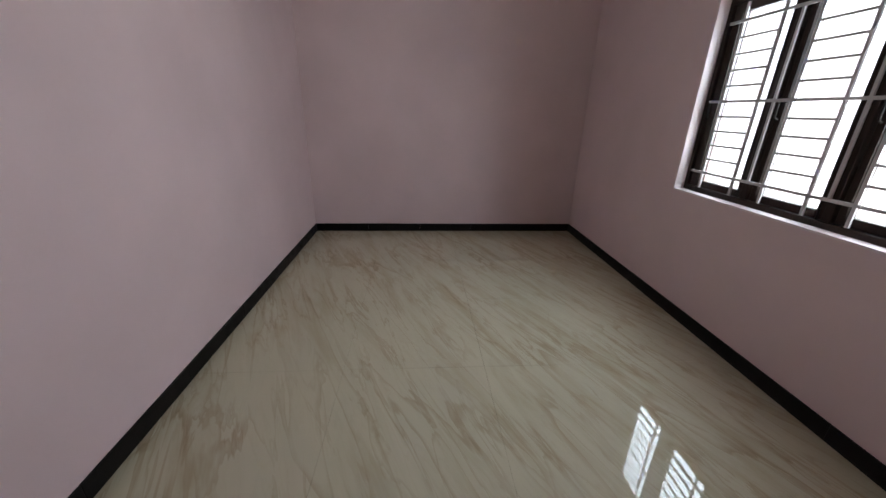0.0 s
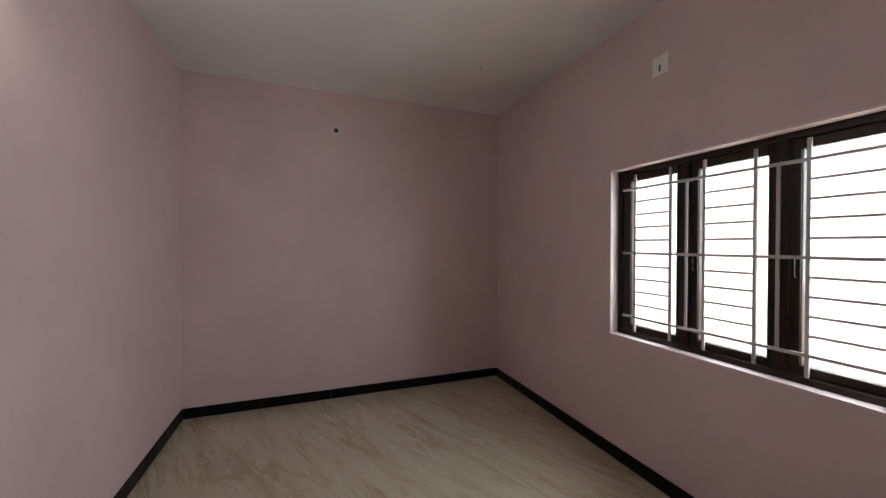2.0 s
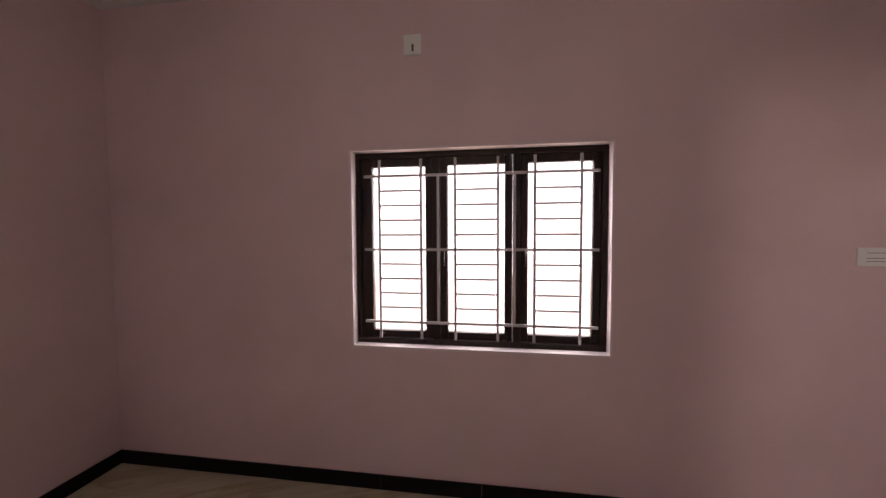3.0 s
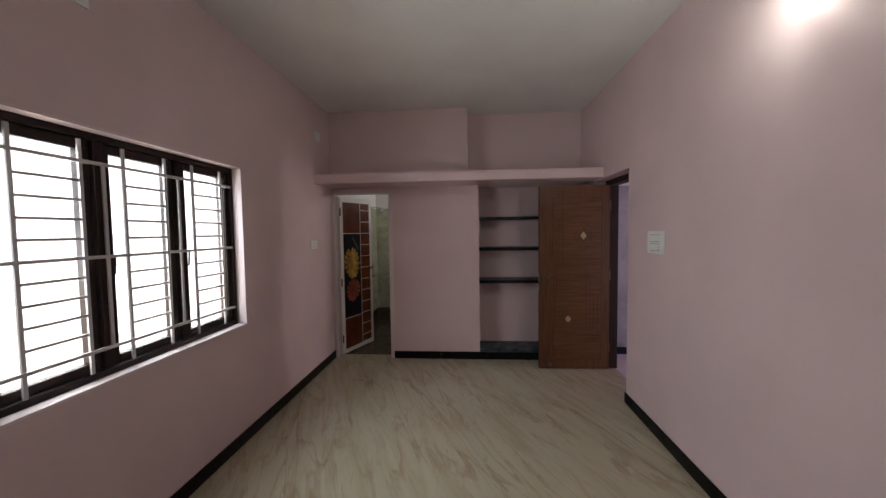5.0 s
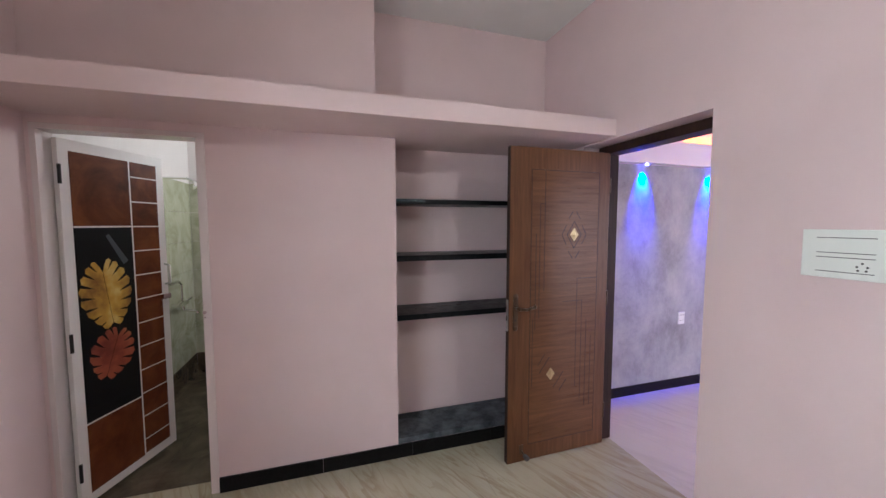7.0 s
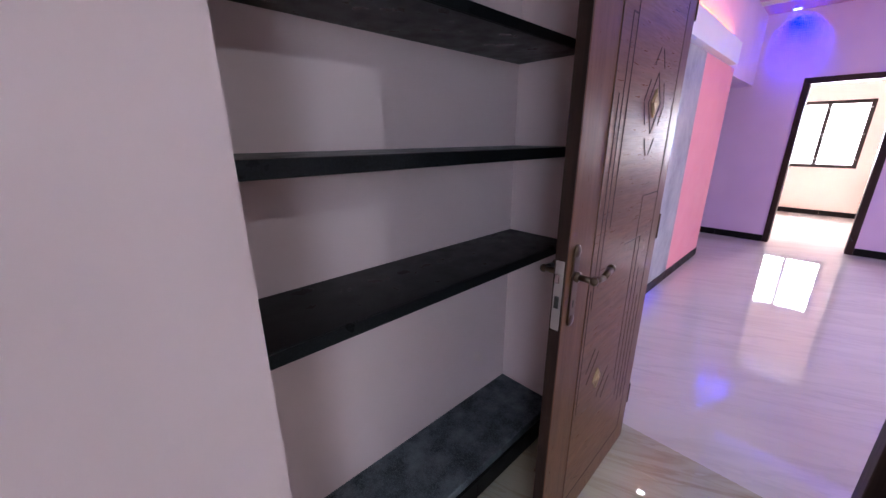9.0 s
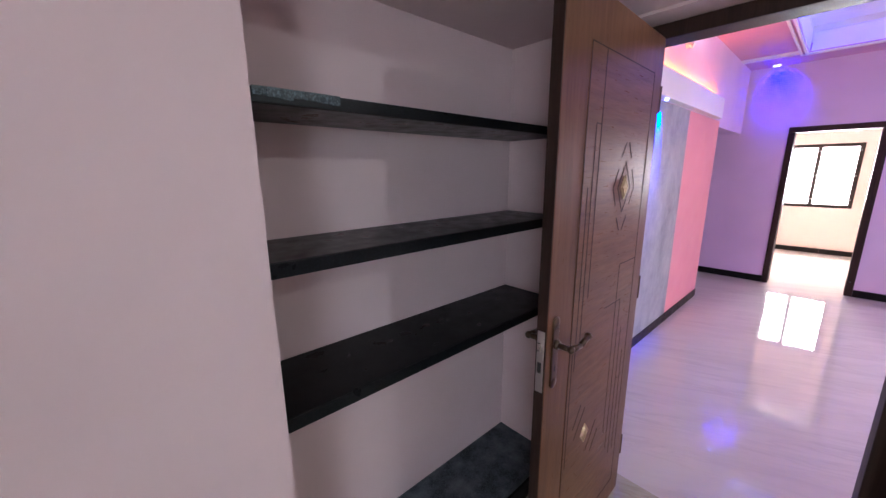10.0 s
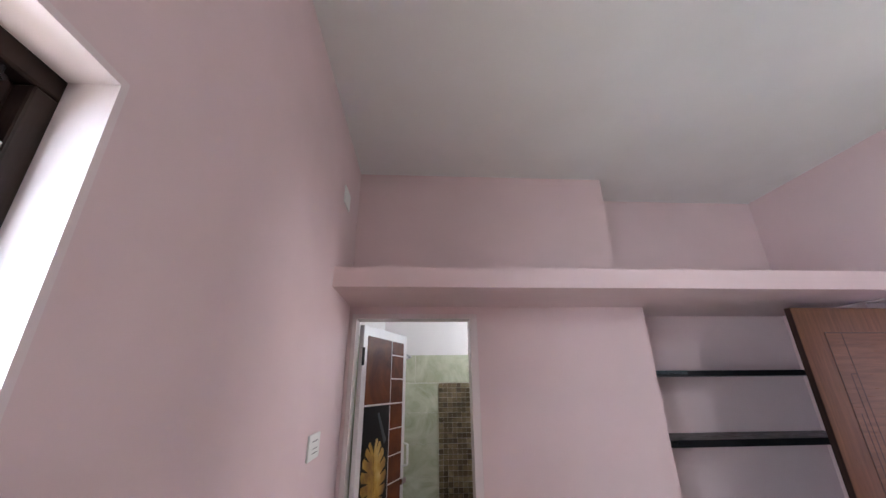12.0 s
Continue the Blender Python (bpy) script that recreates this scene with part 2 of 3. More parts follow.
def part(name, bm, material, parent, label="", smooth=False):
    ob = new(name, mesh_of(name, bm, material, smooth))
    ob.parent = parent
    if label:
        ob["label"] = label
    return ob


def solid(name, bm, material, label, category, kind="", group="", smooth=False):
    return tagged(new(name, mesh_of(name, bm, material, smooth)), label, category, group, kind)


def thing(name, m, label, category, group="", kind=""):
    ob = new(name)
    ob.empty_display_size = 0.1
    ob.matrix_world = m
    return tagged(ob, label, category, group, kind)


# ---- large structure ----
T = 0.23
D0, D1, DH = 0.18, 1.060, 2.09       # door opening in the west wall
WY0, WY1, WZ0, WZ1 = 1.739, 3.235, 0.873, 2.060   # window opening
TX0, TX1, TH = 2.327, 3.067, 2.057    # toilet door opening
NX, RX, ND = 1.277, 1.40, 0.31       # niche edge, recess edge above the loft, niche depth

wall_north = solid("wall_north", boxes((-T, W + T, L, L + T, -0.1, H + 0.15)), PINK, "plain dusty pink painted plaster wall", "wall", "structure")
wall_east = solid("wall_east", boxes(
    (W, W + T, -2.35, WY0, -0.1, H + 0.15), (W, W + T, WY1, L, -0.1, H + 0.15),
    (W, W + T, WY0, WY1, -0.1, WZ0), (W, W + T, WY0, WY1, WZ1, H + 0.15)), PINK, "dusty pink plaster wall with a barred window", "wall", "structure")
wall_west = solid("wall_west", boxes(
    (-T, 0, D1, L, -0.1, H + 0.15), (-T, 0, -0.43, D0, -0.1, H + 0.15), (-T, 0, D0, D1, DH, H + 0.15)), PINK,
    "dusty pink plaster wall with a doorway to the hall", "wall", "structure")
wall_south = solid("wall_south", boxes(
    (NX, TX0, -0.115, 0, -0.1, 2.1), (TX0, TX1, -0.115, 0, TH, 2.1), (TX1, W, -0.115, 0, -0.1, 2.1),
    (RX, W, -0.115, 0, 2.2, H + 0.15)), PINK, "dusty pink plaster wall with toilet door and niche", "wall", "structure")
wall_niche = solid("wall_niche", boxes((0, 1.52, -0.43, -ND, -0.1, H + 0.15), (0, 0.035, -ND, 0, 0, 2.1)), PINK,
                   "pink plaster back of the shelf niche", "wall", "structure")
# the high gap on the toilet side is unseen, added for the toilet fill
wall_toilet_west = solid("wall_toilet_west", boxes((NX, 1.52, -ND, -0.115, -0.1, 2.1), (RX, 1.52, -ND, -0.115, 2.2, H + 0.15), (RX, 1.52, -2.35, -1.70, -0.1, H + 0.15), (RX, 1.52, -1.20, -0.43, -0.1, H + 0.15), (RX, 1.52, -1.70, -1.20, -0.1, 2.1), (RX, 1.52, -1.70, -1.20, 2.6, H + 0.15)), PINK,
                         "pink plaster wall between niche and toilet", "wall", "structure")
loft = solid("loft_slab", boxes((0, W, 0, 0.47, 2.1, 2.2), (0, W, -0.115, 0, 2.1, 2.2), (0, 1.52, -ND, -0.115, 2.1, 2.2)), PINK, "pink plastered concrete loft shelf across the wall", "loft", "structure")
ceiling = solid("ceiling", boxes((0, W, -0.115, L, H, H + 0.15), (0, RX, -ND, -0.115, H, H + 0.15)), WHITE_CEIL, "plain off-white painted ceiling", "ceiling", "structure")
toilet_wall_south = solid("toilet_wall_south", boxes((1.52, W, -2.35, -2.12, -0.1, H)),
                          WHITE, "white painted toilet wall above tiles", "wall", "structure")
toilet_ceiling = solid("toilet_ceiling", boxes((1.52, W, -2.12, -0.115, 2.75, 2.85)), WHITE_CEIL, "white toilet ceiling", "ceiling", "structure")
toilet_upper = solid("wall_toilet_east", boxes((W - 0.006, W, -2.12, -0.115, 1.98, 2.75)), WHITE, "white painted toilet wall", "wall", "structure")

# hall and second room
HS = HALL_Y
wall_hall_south = solid("wall_hall_south", boxes((-3.72, -T, HS - 0.2, HS, -0.1, HALL_H + 0.1), (HALL_X, -3.72, HS - 0.2, HS, 2.02, HALL_H + 0.1)), LILAC, "hall wall in lilac paint", "wall", "structure")
wall_hall_west = solid("wall_hall_west", boxes(
    (HALL_X - 0.2, HALL_X, -1.9, 0.245, -0.1, HALL_H + 0.1), (HALL_X - 0.2, HALL_X, 1.10, 3.4, -0.1, HALL_H + 0.1), (HALL_X - 0.2, HALL_X, 0.245, 1.10, 2.065, HALL_H + 0.1)), LILAC,
    "lilac painted hall wall with an open doorway", "wall", "structure")
# the opening is out of view, added to let the hall fill in
wall_hall_north = solid("wall_hall_north", boxes((HALL_X - 0.2, -3.45, 3.4, 3.6, -0.1, HALL_H + 0.1), (-1.75, -T, 3.4, 3.6, -0.1, HALL_H + 0.1), (-3.45, -1.75, 3.4, 3.6, 2.2, HALL_H + 0.1)),
                        LILAC, "lilac hall wall with an unseen opening added for light", "wall", "structure")
wall_corridor = solid("wall_corridor", boxes((-3.72, -3.6, -1.9, HS - 0.2, -0.1, HALL_H + 0.1), (HALL_X - 0.2, -3.6, -2.0, -1.9, -0.1, HALL_H + 0.1)), LILAC, "lilac corridor wall", "wall", "structure")
wall_hall_east = solid("wall_hall_east", boxes((-T - 0.006, -T, D1, 3.4, 0, HALL_H), (-T - 0.006, -T, HS, D0, 0, HALL_H), (-T - 0.006, -T, D0, D1, DH, HALL_H)), LILAC, "lilac hall side of the bedroom wall", "wall", "structure")
# the violet glow on this ceiling is put into its paint colour
ceiling_hall = solid("ceiling_hall", boxes((HALL_X - 0.2, -4.55, -2.0, 3.6, HALL_H, HALL_H + 0.1), (-0.9, -T, -2.0, 3.6, HALL_H, HALL_H + 0.1), (-4.55, -0.9, -2.0, 0.33, HALL_H, HALL_H + 0.1), (-4.55, -0.9, 2.6, 3.6, HALL_H, HALL_H + 0.1)), paint("hall_ceiling_violet_lit_paint", (0.56, 0.30, 0.46), 0.6), "hall ceiling with violet light put into its paint", "ceiling", "structure")
wall_far = solid("wall_far_room", boxes(
    (-8.25, -8.05, -1.2, 0.06, -0.1, 3.0), (-8.25, -8.05, 0.985, 2.6, -0.1, 3.0), (-8.25, -8.05, 0.06, 0.985, -0.1, 0.85), (-8.25, -8.05, 0.06, 0.985, 1.975, 3.0),
    (-8.25, -5.25, -1.4, -1.2, -0.1, 3.0), (-8.25, -5.25, 2.6, 2.8, -0.1, 3.0),
    (-5.262, -5.25, -1.2, 0.245, -0.1, 3.0), (-5.262, -5.25, 1.10, 2.6, -0.1, 3.0), (-5.262, -5.25, 0.245, 1.10, 2.065, 3.0)), PEACH, "peach painted walls of the far room", "wall", "structure")
ceiling_far = solid("ceiling_far_room", boxes((-8.25, -5.25, -1.4, 2.8, 3.0, 3.1)), WHITE_CEIL, "white ceiling of the far room", "ceiling", "structure")

grey_panel = solid("wall_panel_grey", boxes((-2.55, -T - 0.006, HS, HS + 0.006, 0.09, 2.08)), GREYPANEL, "mottled grey textured plaster panel on the hall wall", "wall panel", "structure")
coral_panel = solid("wall_panel_coral", boxes((-3.72, -2.55, HS, HS + 0.004, 0.09, 2.08)), CORAL, "coral pink painted panel on the hall wall", "wall panel", "structure")

# floors
floor = solid("floor", boxes((-T, W, 0, L, -0.1, -0.004), (0, NX, -ND, 0, -0.1, -0.004)), GROUT, "veined cream polished marble tile floor", "floor", "structure")
floor_hall = solid("floor_hall", boxes((-8.25, -T, -2.0, 3.6, -0.1, 0.0)), HALLFLOOR, "polished pale marble floor of the hall", "floor", "structure")
floor_toilet = solid("floor_toilet", boxes((1.52, W, -2.12, -0.115, -0.1, -0.024), (TX0, TX1, -0.115, 0, -0.1, -0.004)), GROUT, "wet brown tiled toilet floor", "floor", "structure")
ground = solid("ground", boxes((-60, 60, -60, 60, -0.5, -0.3)), paint("pale_earth", (0.35, 0.31, 0.26), 0.9), "pale bare earth outside", "ground", "structure")


solid("backdrop_east", boxes((5.2, 5.25, -3, 8, -0.3, 6)), DAY, "bright hazy daylight outside the window", "backdrop", "structure")
solid("backdrop_west", boxes((-9.6, -9.55, -3, 4, -0.3, 5)), DAY, "bright hazy daylight outside the far window", "backdrop", "structure")

# ---- window ----
def bedroom_window():
    w = thing("window_1", pose(W, 0, 0), "dark wooden three-shutter window behind a grey steel grille", "window", kind="structure")
    fx0, fx1 = 0.066, 0.175
    f = boxes((fx0, fx1, WY0, WY1, WZ0, WZ0 + 0.045), (fx0, fx1, WY0, WY1, WZ1 - 0.045, WZ1), bevel=0.004)
    for a, b in ((WY0, 1.783), (2.230, 2.273), (2.704, 2.746), (3.195, WY1)):
        box(f, fx0, fx1, a, b, WZ0 + 0.045, WZ1 - 0.045, 0.004)
    part("window_frame", f, WINDOWWOOD, w, "dark stained wooden frame")
    for a, b, p0, p1 in ((1.781, 2.230, 1.830, 2.185), (2.273, 2.704, 2.321, 2.656), (2.746, 3.196, 2.794, 3.123)):
        z0, z1 = WZ0 + 0.045, WZ1 - 0.045
        g0, g1 = 0.962, 1.964
        s = boxes((0.086, 0.131, a + 0.002, p0, z0, z1), (0.086, 0.131, p1, b - 0.002, z0, z1), (0.086, 0.131, p0, p1, z0, g0), (0.086, 0.131, p0, p1, g1, z1), bevel=0.006)
        sh = part("shutter", s, WINDOWWOOD, w)
        part("bead", boxes((0.081, 0.086, p0 - 0.014, p0 - 0.004, g0, g1), (0.081, 0.086, p1 + 0.004, p1 + 0.014, g0, g1), bevel=0.001), WINDOWWOOD, sh)
        g = part("pane", boxes((0.106, 0.110, p0, p1, g0, g1)), GLASS, sh, "clear glass pane")
        g.visible_shadow = False
        h = rods(((0.081, b - 0.025, 1.367), (0.061, b - 0.025, 1.377), 0.005), ((0.061, b - 0.025, 1.377), (0.057, b - 0.027, 1.457), 0.005), ((0.057, b - 0.027, 1.457), (0.081, b - 0.025, 1.467), 0.005))
        part("handle", h, IRON, sh, "small dark pull handle")
        for z in (0.942, 1.997):
            part("bolt", rods(((0.079, a + 0.03, z - 0.03), (0.079, a + 0.03, z + 0.03), 0.005), ((0.079, a + 0.03, z), (0.067, a + 0.03, z), 0.004)), IRON, sh)
    # grille
    gx = 0.051
    g = part("grille", boxes(*[(gx - 0.005, gx + 0.005, 1.801, 3.164, z - 0.0078, z + 0.0078) for z in (1.905, 1.464, 1.023)]), GRILLE, w, "grey painted steel grille")
    ups = (3.070, 2.814, 2.608, 2.359, 2.151, 1.897)
    for y in ups:
        part("upright_bar", boxes((gx + 0.003, gx + 0.013, y - 0.0078, y + 0.0078, 0.921, 2.004)), GRILLE, g)
    for y in (2.711, 2.264):
        part("upright_bar", boxes((gx + 0.003, gx + 0.013, y - 0.007, y + 0.007, 1.023, 1.905)), GRILLE, g)
    for a, b in zip(ups[::2], ups[1::2]):
        for i in (1, 2, 3, 4, 6, 7, 8, 9):
            z = 1.905 - 0.0882 * i
            part("rung", boxes((gx + 0.004, gx + 0.011, b, a, z - 0.0062, z + 0.0062)), GRILLE, g)
    # plastered reveal edge
    r = boxes((-0.004, fx0, WY0, WY0 + 0.012, WZ0, WZ1), (-0.004, fx0, WY1 - 0.012, WY1, WZ0, WZ1), (-0.004, fx0, WY0 + 0.012, WY1 - 0.012, WZ0, WZ0 + 0.012), (-0.004, fx0, WY0 + 0.012, WY1 - 0.012, WZ1 - 0.012, WZ1))
    part("reveal", r, FRAMEPINK, w, "pale plastered reveal")


bedroom_window()


def far_window():
    w = thing("window_2", pose(-8.05, 0, 0), "brown framed two-pane window in the far room", "window", kind="structure")
    y0, y1, z0, z1 = 0.06, 0.985, 0.85, 1.975
    m = 0.45
    brown = WINDOWWOOD
    part("window_frame", boxes((-0.1, 0.01, y0, y0 + 0.06, z0, z1), (-0.1, 0.01, y1 - 0.06, y1, z0, z1), (-0.1, 0.01, m - 0.028, m + 0.028, z0 + 0.06, z1 - 0.06),
                               (-0.1, 0.01, y0 + 0.06, y1 - 0.06, z0, z0 + 0.06), (-0.1, 0.01, y0 + 0.06, y1 - 0.06, z1 - 0.06, z1), bevel=0.004), brown, w)
    for a, b in ((y0 + 0.06, m - 0.028), (m + 0.028, y1 - 0.06)):
        p = part("pane", boxes((-0.06, -0.056, a, b, z0 + 0.06, z1 - 0.06)), GLASS, w)
        p.visible_shadow = False
    part("grille", boxes(*[(0.02, 0.03, y0 + 0.03, y1 - 0.03, z - 0.005, z + 0.005) for z in (1.0, 1.42, 1.85)], *[(0.03, 0.036, y - 0.004, y + 0.004, z0 + 0.05, z1 - 0.05) for y in (0.16, 0.37, 0.53, 0.86)]), GRILLE, w)


far_window()


# ---- doors ----
def bedroom_door():
    fr = thing("door_1", pose(0, 0, 0), "dark polished wooden door frame of the bedroom", "door frame", kind="structure")
    a, b = -T, -0.125
    part("jamb", boxes((a - 0.012, b, D0, D0 + 0.065, 0, DH - 0.055), bevel=0.004), DARKWOOD, fr)
    part("jamb", boxes((a - 0.012, b, D1 - 0.055, D1, 0, DH - 0.055), bevel=0.004), DARKWOOD, fr)
    part("head", boxes((a - 0.012, b, D0, D1, DH - 0.055, DH), bevel=0.004), DARKWOOD, fr)
    d = thing("bedroom_door", pose(-0.137, 0.282, 0, 0, 0, 1.3), "open brown wooden door with carved grooves and brass diamonds", "door")
    w, t, z0, z1 = 0.761, 0.035, 0.008, 2.040
    part("leaf", boxes((0, w, -t, 0, z0, z1), bevel=0.003), DOOR_V, d, "brown laminated leaf with dark edge")
    part("edge_band", boxes((w, w + 0.002, -t + 0.001, -0.001, z0 + 0.003, z1 - 0.003)), DARKWOOD, d)
    part("panel", boxes((0.087, 0.612, 0, 0.0015, 0.115, 1.905), bevel=0.0006), DOOR_H, d, "cross-grained centre panel")
    gr = []
    for x, u0, u1 in ((0.090, 0.12, 1.90), (0.609, 0.12, 1.90), (0.573, 0.88, 1.50), (0.545, 0.95, 1.69), (0.510, 1.13, 1.90), (0.590, 0.50, 0.95),
                      (0.252, 0.46, 1.20), (0.210, 0.36, 1.05), (0.170, 0.31, 0.92), (0.130, 0.31, 0.80)):
        gr.append((x - 0.002, x + 0.002, 0.0012, 0.0022, u0, u1))
    for z, u0, u1 in ((0.118, 0.09, 0.61), (1.902, 0.09, 0.61), (1.69, 0.51, 0.545), (1.20, 0.09, 0.252), (1.05, 0.21, 0.36)):
        gr.append((u0, u1, 0.0012, 0.0022, z - 0.002, z + 0.002))
    for r in gr:
        part("groove", boxes(r), GROOVE, d)

    def stroke(x0, z0_, x1, z1_):
        bm = bmesh.new()
        dx, dz = x1 - x0, z1_ - z0_
        ln = math.hypot(dx, dz)
        px, pz = -dz / ln * 0.0025, dx / ln * 0.0025
        lo = [bm.verts.new((x, 0.0012, z)) for x, z in ((x0 + px, z0_ + pz), (x1 + px, z1_ + pz), (x1 - px, z1_ - pz), (x0 - px, z0_ - pz))]
        f = bm.faces.new(lo)
        ex = bmesh.ops.extrude_face_region(bm, geom=[f])
        bmesh.ops.translate(bm, verts=[v for v in ex["geom"] if isinstance(v, bmesh.types.BMVert)], vec=(0, 0.0012, 0))
        part("groove", bm, GROOVE, d)

    cx, cz = 0.284, 1.491
    for sx in (-1, 1):
        for sz in (-1, 1):
            stroke(cx + sx * 0.012, cz + sz * 0.155, cx + sx * 0.045, cz + sz * 0.105)
            stroke(cx + sx * 0.095, cz + sz * 0.002, cx + sx * 0.062, cz + sz * 0.062)
            stroke(cx, cz + sz * 0.088, cx + sx * 0.056, cz)
    lx, lz = 0.447, 0.571
    for k in (-1, 1):
        stroke(lx + k * 0.055 - 0.045, lz + k * 0.055 + 0.06, lx + k * 0.055 + 0.03, lz + k * 0.055 - 0.04)
        stroke(lx + k * 0.085 - 0.04, lz + k * 0.095 + 0.045, lx + k * 0.085 + 0.015, lz + k * 0.095 - 0.03)
    for x, z, rx, rz in ((cx, cz, 0.031, 0.042), (lx, lz, 0.031, 0.040)):
        bm = bmesh.new()
        tip = bm.verts.new((x, 0.013, z))
        ring = [bm.verts.new((x + a_, 0.0015, z + b_)) for a_, b_ in ((rx, 0), (0, rz), (-rx, 0), (0, -rz))]
        for i in range(4):
            bm.faces.new((ring[i], ring[(i + 1) % 4], tip))
        bm.faces.new(ring)
        st = part("diamond_stud", bm, BRASS, d, "brass pyramid diamond ornament")
        rim = bmesh.new()
        for k, h in ((1.0, 0.006), (0.7, 0.009)):
            pts = [(x + a_ * k, z + b_ * k) for a_, b_ in ((rx, 0), (0, rz), (-rx, 0), (0, -rz))]
            for i in range(4):
                p, q = pts[i], pts[(i + 1) % 4]
                rod(rim, (p[0], h - 0.003, p[1]), (q[0], h - 0.003, q[1]), 0.0022, n=6)
        part("rim", rim, BRASS, st)
    # lock set
    hx = w - 0.045
    lock = part("lock_plate", boxes((hx - 0.018, hx + 0.018, 0, 0.006, 0.905, 1.105), bevel=0.003), ANTIQUE, d, "antique brass lock plate")
    bm = bmesh.new()
    ball(bm, (hx, 0.003, 1.105), 0.019, 1, 0.35, 1)
    ball(bm, (hx, 0.003, 0.905), 0.019, 1, 0.35, 1)
    part("rosette", bm, ANTIQUE, lock, smooth=True)
    for side in (1, -1):
        y = 0 if side > 0 else -t
        lev = rods(((hx, y, 1.035), (hx, y + side * 0.016, 1.035), 0.015), ((hx, y + side * 0.01, 1.035), (hx, y + side * 0.055, 1.035), 0.009),
                   ((hx + 0.006, y + side * 0.055, 1.035), (hx - 0.055, y + side * 0.058, 1.030), 0.010, 0.008), ((hx - 0.055, y + side * 0.058, 1.030), (hx - 0.105, y + side * 0.056, 1.042), 0.008, 0.010))
        ball(lev, (hx - 0.108, y + side * 0.056, 1.043), 0.012)
        ball(lev, (hx, y + side * 0.055, 1.035), 0.012)
        part("handle", lev, ANTIQUE, d, "antique brass lever handle", smooth=True)
    part("keyhole", boxes((hx - 0.003, hx + 0.003, 0.0055, 0.0068, 0.945, 0.965)), LINE, lock)
    fp = part("lock_face", boxes((w + 0.001, w + 0.004, -0.030, -0.006, 0.885, 1.085), bevel=0.001), STEEL, d, "steel mortise lock face")
    part("latch", boxes((w + 0.003, w + 0.013, -0.026, -0.012, 1.025, 1.05), bevel=0.002), CHROME, fp)
    part("deadbolt", boxes((w + 0.003, w + 0.006, -0.025, -0.012, 0.95, 0.985), bevel=0.001), LINE, fp)
    # foot stopper
    sx = w - 0.10
    stp = part("door_stopper", boxes((sx - 0.014, sx + 0.014, 0, 0.008, 0.06, 0.125), bevel=0.003), ANTIQUE, d, "brass door stopper with rubber tip")
    part("stem", rods(((sx, 0.006, 0.085), (sx, 0.055, 0.078), 0.006)), ANTIQUE, stp)
    part("rubber_tip", rods(((sx, 0.05, 0.079), (sx, 0.078, 0.076), 0.015, 0.018)), RUBBER, stp)
    bow = bmesh.new()
    arc = [(w - 0.075, -t - 0.034 * math.sin(math.pi * k / 8), 1.18 + 0.11 * k / 8) for k in range(9)]
    for p, q in zip(arc, arc[1:]):
        rod(bow, p, q, 0.005, n=8)
    part("pull_handle", bow, ANTIQUE, d, "slim bowed pull handle")
    part("back_knob", rods(((w - 0.06, -t, 0.30), (w - 0.06, -t - 0.03, 0.30), 0.007, 0.011)), ANTIQUE, d)
    for z in (0.25, 1.05, 1.82):
        part("hinge", rods(((-0.004, -0.003, z - 0.05), (-0.004, -0.003, z + 0.05), 0.007)), ANTIQUE, d)


bedroom_door()


def leaf_shape(cx, cz, rx, rz, y, lobes, lean):
    """A split leaf, broad at its base above and pointed below: lobes fan out from the midrib with open slits."""
    bm = bmesh.new()
    ca, sa = math.cos(lean), math.sin(lean)

    def at(u, v):
        return bm.verts.new((cx + u * ca - v * sa, y, cz + u * sa + v * ca))

    def ray_end(v0, ang):
        """Where a ray from the midrib meets the leaf's outline."""
        for k in range(1, 60):
            d = k / 60 * 2.2 * rz
            u, v = d * math.cos(ang), v0 + d * math.sin(ang)
            half = rx * max(0.0, 1 - (v / rz) ** 2) ** 0.5 * (1 if v > -0.2 * rz else max(0.0, 1 - 0.55 * (-0.2 - v / rz)))
            if u > half or abs(v) > rz:
                break
        return d

    for side in (-1, 1):
        rays = []
        for i in range(lobes + 1):
            q = i / lobes
            v0 = rz * (0.66 - 1.45 * q)
            ang = math.radians(68 - 108 * q)
            rays.append((v0, ang, ray_end(v0, ang)))
        for (v0, a0, d0), (v1, a1, d1) in zip(rays, rays[1:]):
            am, vm, dm = (a0 + a1) / 2, (v0 + v1) / 2, (d0 + d1) / 2
            gap = abs(a0 - a1) * 0.20

            def on(v, a, d):
                return at(side * max(0.0015, d * math.cos(a)), v + d * math.sin(a))

            bm.faces.new([on(v0, a0, 0), on(v0, a0, d0 * 0.45), on(v0, a0 - gap * 1.2, d0 * 0.72), on(v0, a0 - gap * 1.3, d0 * 0.94), on(vm, am, dm * 1.03),
                          on(v1, a1 + gap * 1.3, d1 * 0.94), on(v1, a1 + gap * 1.2, d1 * 0.72), on(v1, a1, d1 * 0.45), on(v1, a1, 0)])
    ex = bmesh.ops.extrude_face_region(bm, geom=bm.faces[:])
    bmesh.ops.translate(bm, verts=[v for v in ex["geom"] if isinstance(v, bmesh.types.BMVert)], vec=(0, -0.0008, 0))
    return bm


